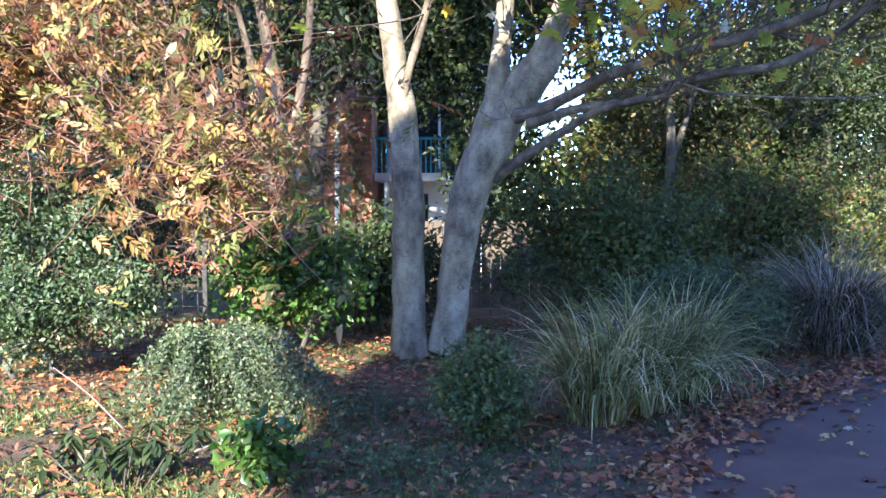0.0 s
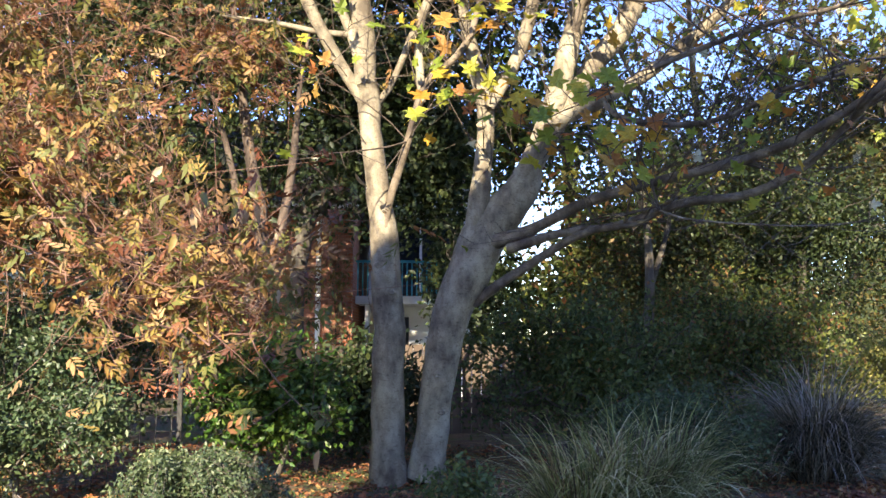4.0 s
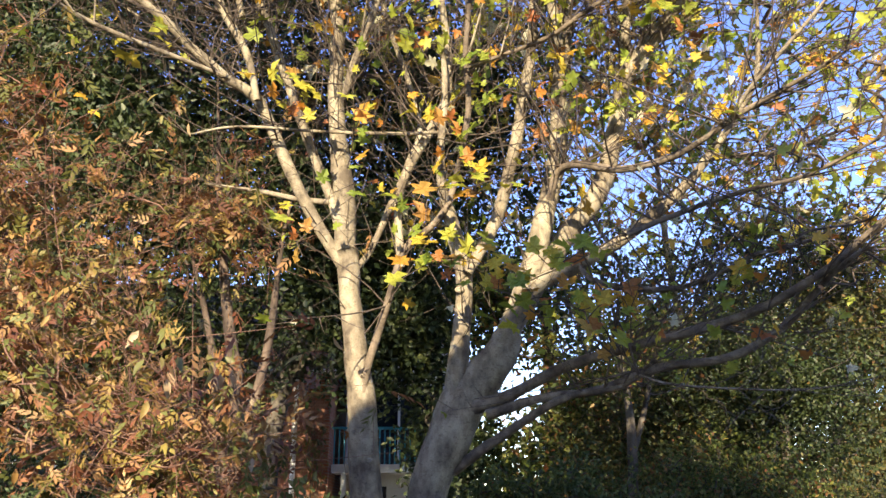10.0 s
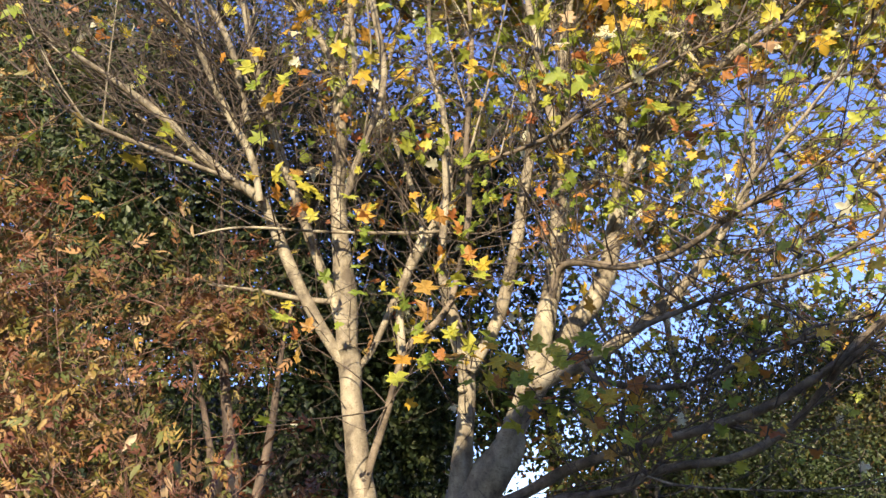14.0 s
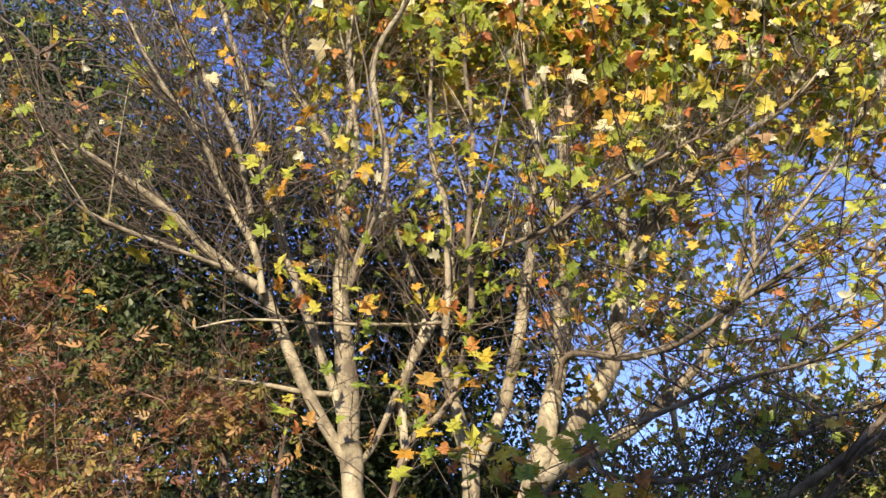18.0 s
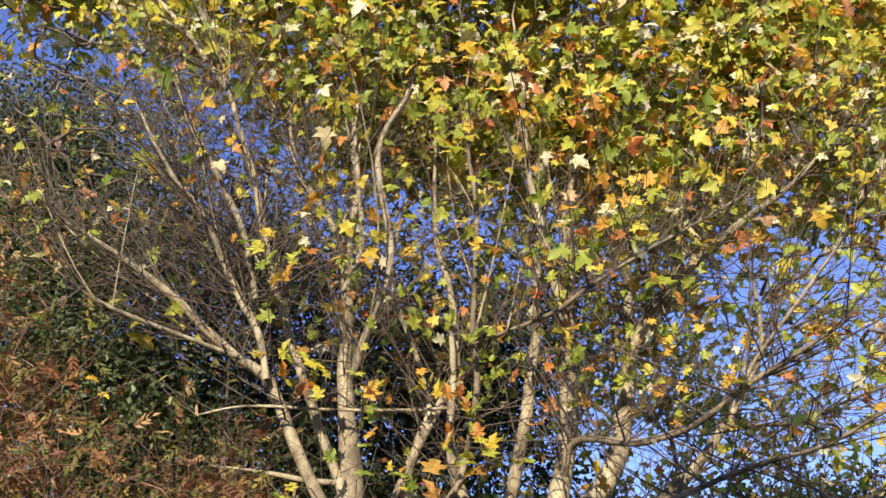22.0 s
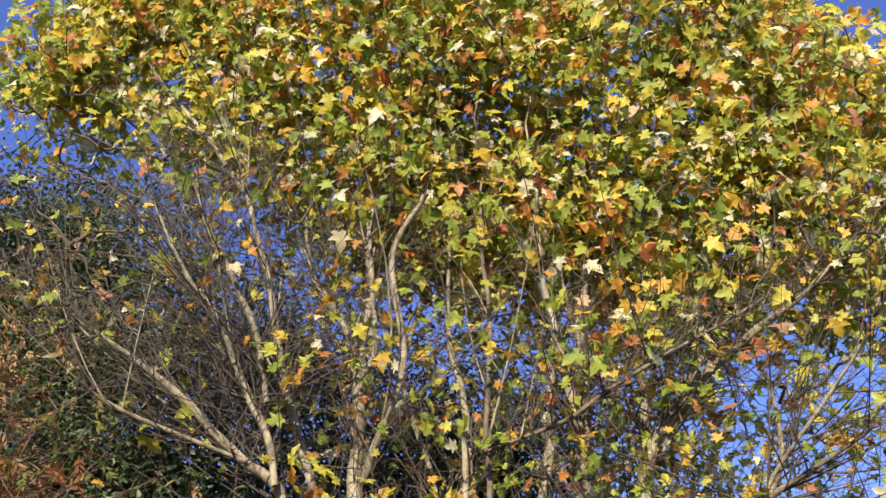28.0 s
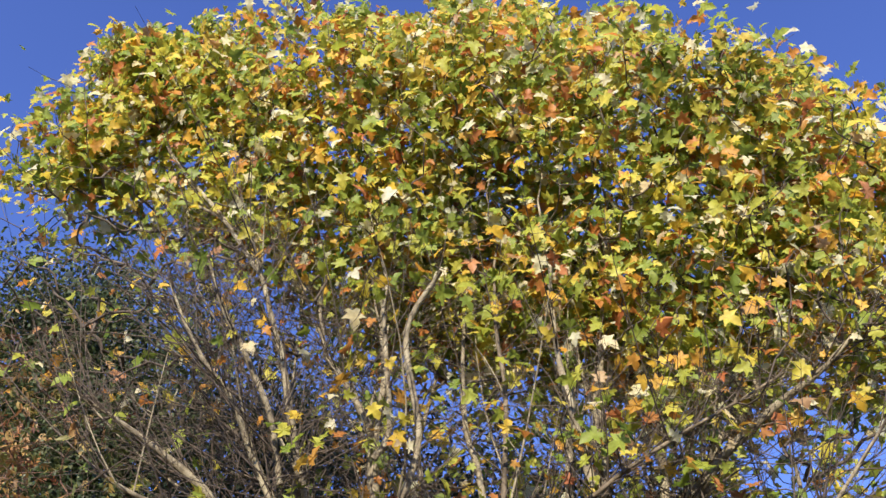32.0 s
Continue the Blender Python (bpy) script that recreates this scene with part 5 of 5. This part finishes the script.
BRICK = brick_material()
RENDER_WHITE = plain_material("white_render", [(0.72, 0.71, 0.68), (0.82, 0.81, 0.78)], 3, 0.9)
WHITE_PAINT = plain_material("white_paint", [(0.74, 0.74, 0.73), (0.82, 0.82, 0.8)], 5, 0.5, bumps=0)
ROOF = plain_material("grey_roof_tile", [(0.12, 0.11, 0.105), (0.22, 0.21, 0.2)], 4, 0.85)
TEAL = plain_material("turquoise_paint", [(0.02, 0.30, 0.42), (0.03, 0.38, 0.50)], 5, 0.45, bumps=0)
GLASS = plain_material("dark_window_glass", [(0.02, 0.025, 0.03), (0.03, 0.035, 0.04)], 2, 0.08, bumps=0)
TIMBER = plain_material("weathered_timber", [(0.06, 0.04, 0.028), (0.11, 0.08, 0.055)], 6, 0.85, stretch=(1, 1, 0.15))
WIRE = plain_material("black_wire", [(0.012, 0.013, 0.012), (0.03, 0.03, 0.03)], 10, 0.7, 0.0, bumps=0)


def brick_house():
    h = thing("brick_house", "red brick house with grey tiled roof and white downpipe", "house", (-5.5, 22, 0))
    part("wall", box(bmesh.new(), -11.5, -1.78, 22, 29, -0.1, 4.9), BRICK, h)
    bm = bmesh.new()
    vs = [bm.verts.new(p) for p in [(-12, 21.6, 4.75), (-1.6, 21.6, 4.75), (-1.6, 25.5, 7.8), (-12, 25.5, 7.8), (-12, 29.4, 4.75), (-1.6, 29.4, 4.75)]]
    for f in ((0, 1, 2, 3), (3, 2, 5, 4), (0, 3, 4), (1, 5, 2)):
        bm.faces.new([vs[i] for i in f])
    bmesh.ops.solidify(bm, geom=bm.faces[:], thickness=0.12)
    part("roof", bm, ROOF, h)
    for k in range(11):
        z = 4.82 + k * 0.28
        y = 21.56 + (z - 4.82) * 3.9 / 3.05
        part("tile_course", box(bmesh.new(), -12, -1.6, y, y + 0.30, z, z + 0.05, 0.01), ROOF, h)
    verts, faces = [], []
    tube([(-2.62, 21.91, 0, 0.065), (-2.62, 21.91, 2, 0.065), (-2.62, 21.91, 4.7, 0.065)], 10, verts, faces)
    mesh_part("downpipe", verts, faces, WHITE_PAINT, h, "white plastic downpipe")
    part("gutter", box(bmesh.new(), -12, -1.6, 21.45, 21.58, 4.66, 4.76, 0.03), WHITE_PAINT, h)
    for x in (-10.5, -8.2):
        w = part("window", box(bmesh.new(), x, x + 1.3, 21.95, 22.05, 2.4, 3.7), GLASS, h)
        for a in (x - 0.04, x + 0.62, x + 1.28):
            part("frame", box(bmesh.new(), a, a + 0.06, 21.92, 21.96, 2.36, 3.74), WHITE_PAINT, w)


def white_house():
    h = thing("white_house", "white rendered house with turquoise balcony railing", "house", (2, 24, 0))
    part("wall", box(bmesh.new(), -1.5, 1.7, 24, 30, -0.1, 6.2), RENDER_WHITE, h)
    part("roof", box(bmesh.new(), -1.58, 1.9, 23.7, 30.3, 6.2, 6.45, 0.04), ROOF, h)
    part("balcony_slab", box(bmesh.new(), -1.74, 1.2, 22.4, 23.996, 2.35, 2.55, 0.01), WHITE_PAINT, h)
    for k in range(23):
        x = -1.7 + k * 0.125
        part("baluster", box(bmesh.new(), x, x + 0.035, 22.44, 22.48, 2.55, 3.4), TEAL, h)
    part("handrail", box(bmesh.new(), -1.74, 1.2, 22.41, 22.51, 3.4, 3.46, 0.01), TEAL, h)
    # Dark framed panel, added so that the wall behind the railing looks dark.
    g = part("dark_panel", box(bmesh.new(), -1.3, 1.1, 23.95, 23.993, 2.56, 4.7), GLASS, h, "dark glazed panel added behind the balcony railing")
    for x in (-1.34, -0.13, 1.06):
        part("frame", box(bmesh.new(), x, x + 0.07, 23.9, 23.949, 2.56, 4.74), WHITE_PAINT, g)
    for x in (-1.5, 0.9):
        part("post", box(bmesh.new(), x, x + 0.12, 22.5, 22.62, -0.05, 2.35, 0.01), WHITE_PAINT, h)
    d = part("door", box(bmesh.new(), -1.3, -0.4, 23.95, 23.995, -0.05, 2.05), GLASS, h)
    part("frame", box(bmesh.new(), -1.38, -1.3, 23.93, 23.996, -0.05, 2.1), WHITE_PAINT, d)


brick_house()
white_house()


def shade_caster_behind():
    """Unseen house-shaped block added across the path to shade the bed and reflect light."""
    h = thing("shade_caster", "unseen cream block across the path, added for its shade", "house", (-3, -9, 0))
    bm = bmesh.new()
    # Outline drawn from the shade edges wanted on the stems and the ground.
    prof = [(-3.6, -0.1), (14, -0.1), (14, 9.3), (1.5, 9.75), (0.6, 10.55), (-0.6, 11.4), (-1.8, 11.45), (-4.5, 9.75), (-4.5, 6.85), (-3.6, 6.4)]
    a = [bm.verts.new((x, -8, z)) for x, z in prof]
    b = [bm.verts.new((x, -14, z)) for x, z in prof]
    bm.faces.new(a)
    bm.faces.new(b[::-1])
    n = len(prof)
    for i in range(n):
        bm.faces.new((a[i], b[i], b[(i + 1) % n], a[(i + 1) % n]))
    bmesh.ops.recalc_face_normals(bm, faces=bm.faces[:])
    # Pale and warm so that it fills the shaded side with reflected light.
    part("wall", bm, plain_material("cream_fill_reflector", [(0.72, 0.56, 0.40), (0.82, 0.66, 0.48)], 3, 0.9), h)


shade_caster_behind()


# ---------------- fences and sticks ----------------
def climber():
    """Pale leaves of a creeper that hangs over the corner of the brick wall."""
    r = np.random.default_rng(95)
    c = thing("climbing_plant", "pale russet creeper hanging on the brick wall", "climbing plant", (-2.1, 21.93, 0))
    foot = np.array([-2.1, 21.93, 0.0])
    tubes, pts = [], []
    for k in range(9):
        u = np.linspace(0, 1, 9)[:, None]
        top = np.array([r.uniform(-2.5, -1.85), 21.9, r.uniform(3.2, 4.9)])
        line = foot + (top - foot) * u + np.array([0.1, 0, 0]) * np.sin(6 * u + k) + np.array([0, -0.03, 0])
        tubes.append(np.c_[line, 0.009 * (1.2 - u[:, 0])])
        w = r.uniform(0.4, 1, 34)
        i = np.minimum((w * 8).astype(int), 7)
        pts.append(line[i] + (line[i + 1] - line[i]) * (w * 8 - i)[:, None] + r.normal(size=(34, 3)) * np.array([0.1, 0.03, 0.08]) - np.array([0, 0.05, 0]))
    twig_mesh("stem", tubes, BARK_DARK, c)
    pts = np.concatenate(pts)
    n = len(pts)
    cloud("foliage", LANCE, pts, r.uniform(0.09, 0.17, n), leaf_normals(n, 0.3, (0, -1.2, 0.2), r), math.pi + r.normal(size=n) * 0.7, LEAF_PALE, c)


climber()


def timber_fence():
    f = thing("timber_fence", "low weathered timber fence behind the shrubs", "fence", (0, 14.6, 0))
    r = random.Random(3)
    for k in range(34):
        x = -2.4 + k * 0.16
        part("board", box(bmesh.new(), x, x + 0.145, 14.6, 14.62, -0.03, 1.42 + r.uniform(-0.02, 0.02), 0.004), TIMBER, f)
    for z in (0.4, 1.1):
        part("rail", box(bmesh.new(), -2.4, 3.05, 14.623, 14.68, z, z + 0.08, 0.004), TIMBER, f)


def wire_fence():
    f = thing("wire_fence", "black wire mesh fence among the shrubs", "fence", (-3.2, 9.4, 0))
    for k in range(11):
        x = -4.2 + k * 0.16
        part("wire", box(bmesh.new(), x, x + 0.008, 9.3, 9.308, -0.05, 1.25), WIRE, f)
    for z in np.arange(0.1, 1.3, 0.16):
        part("wire", box(bmesh.new(), -4.25, -2.5, 9.31, 9.316, z, z + 0.008), WIRE, f)
    for x in (-4.25, -2.55):
        part("post", box(bmesh.new(), x, x + 0.05, 9.32, 9.37, -0.1, 1.35, 0.005), WIRE, f)


timber_fence()
wire_fence()


def stick(label, rows):
    verts, faces = [], []
    tube(smooth_line(rows, 3), 6, verts, faces, 0.1)
    s = mesh_part("fallen_stick", verts, faces, PALE_STICK, None, label)
    tagged(s, category="stick", group="sticks on the bed")


stick("thin pale dead stick propped in the litter", [(-3.2, 7.2, 0.31, 0.004), (-2.76, 6.8, 0.18, 0.006), (-2.3, 6.3, 0.02, 0.007)])
stick("pale dead branch lying in the leaves", [(-1.63, 5.73, 0.02, 0.010), (-1.32, 6.2, 0.05, 0.012), (-1.2, 6.8, 0.06, 0.014), (-1.12, 7.35, 0.07, 0.015)])


def wall_bricks():
    """The bricks of the stretch of wall that shows between the trees."""
    house = bpy.data.objects["brick_house"]
    m, t, bs = material("single_brick")
    pick = t.nodes.new("ShaderNodeObjectInfo").outputs["Random"]
    col = ramp(t, pick, [(0.0, (0.36, 0.14, 0.09)), (0.5, (0.47, 0.21, 0.14)), (1.0, (0.56, 0.30, 0.21))])
    t.links.new(mix_colour(t, "MULTIPLY", 0.6, col, ramp(t, noise_tex(t, 30, 4), [(0.3, (0.6, 0.55, 0.5)), (0.6, (1, 1, 1))])), bs.inputs["Base Color"])
    bs.inputs["Roughness"].default_value = 0.9
    bm = box(bmesh.new(), -0.107, 0.107, -0.012, 0.004, -0.0325, 0.0325)
    me = bpy.data.meshes.new("brick")
    bm.to_mesh(me)
    bm.free()
    me.materials.append(m)
    at = Vector(house.location)
    for row in range(33):
        for k in range(9):
            ob = new("brick", me)
            ob.parent = house
            ob.location = Vector((-3.86 + 0.225 * k + (0.112 if row % 2 else 0), 21.997, 1.62 + row * 0.075)) - at


wall_bricks()
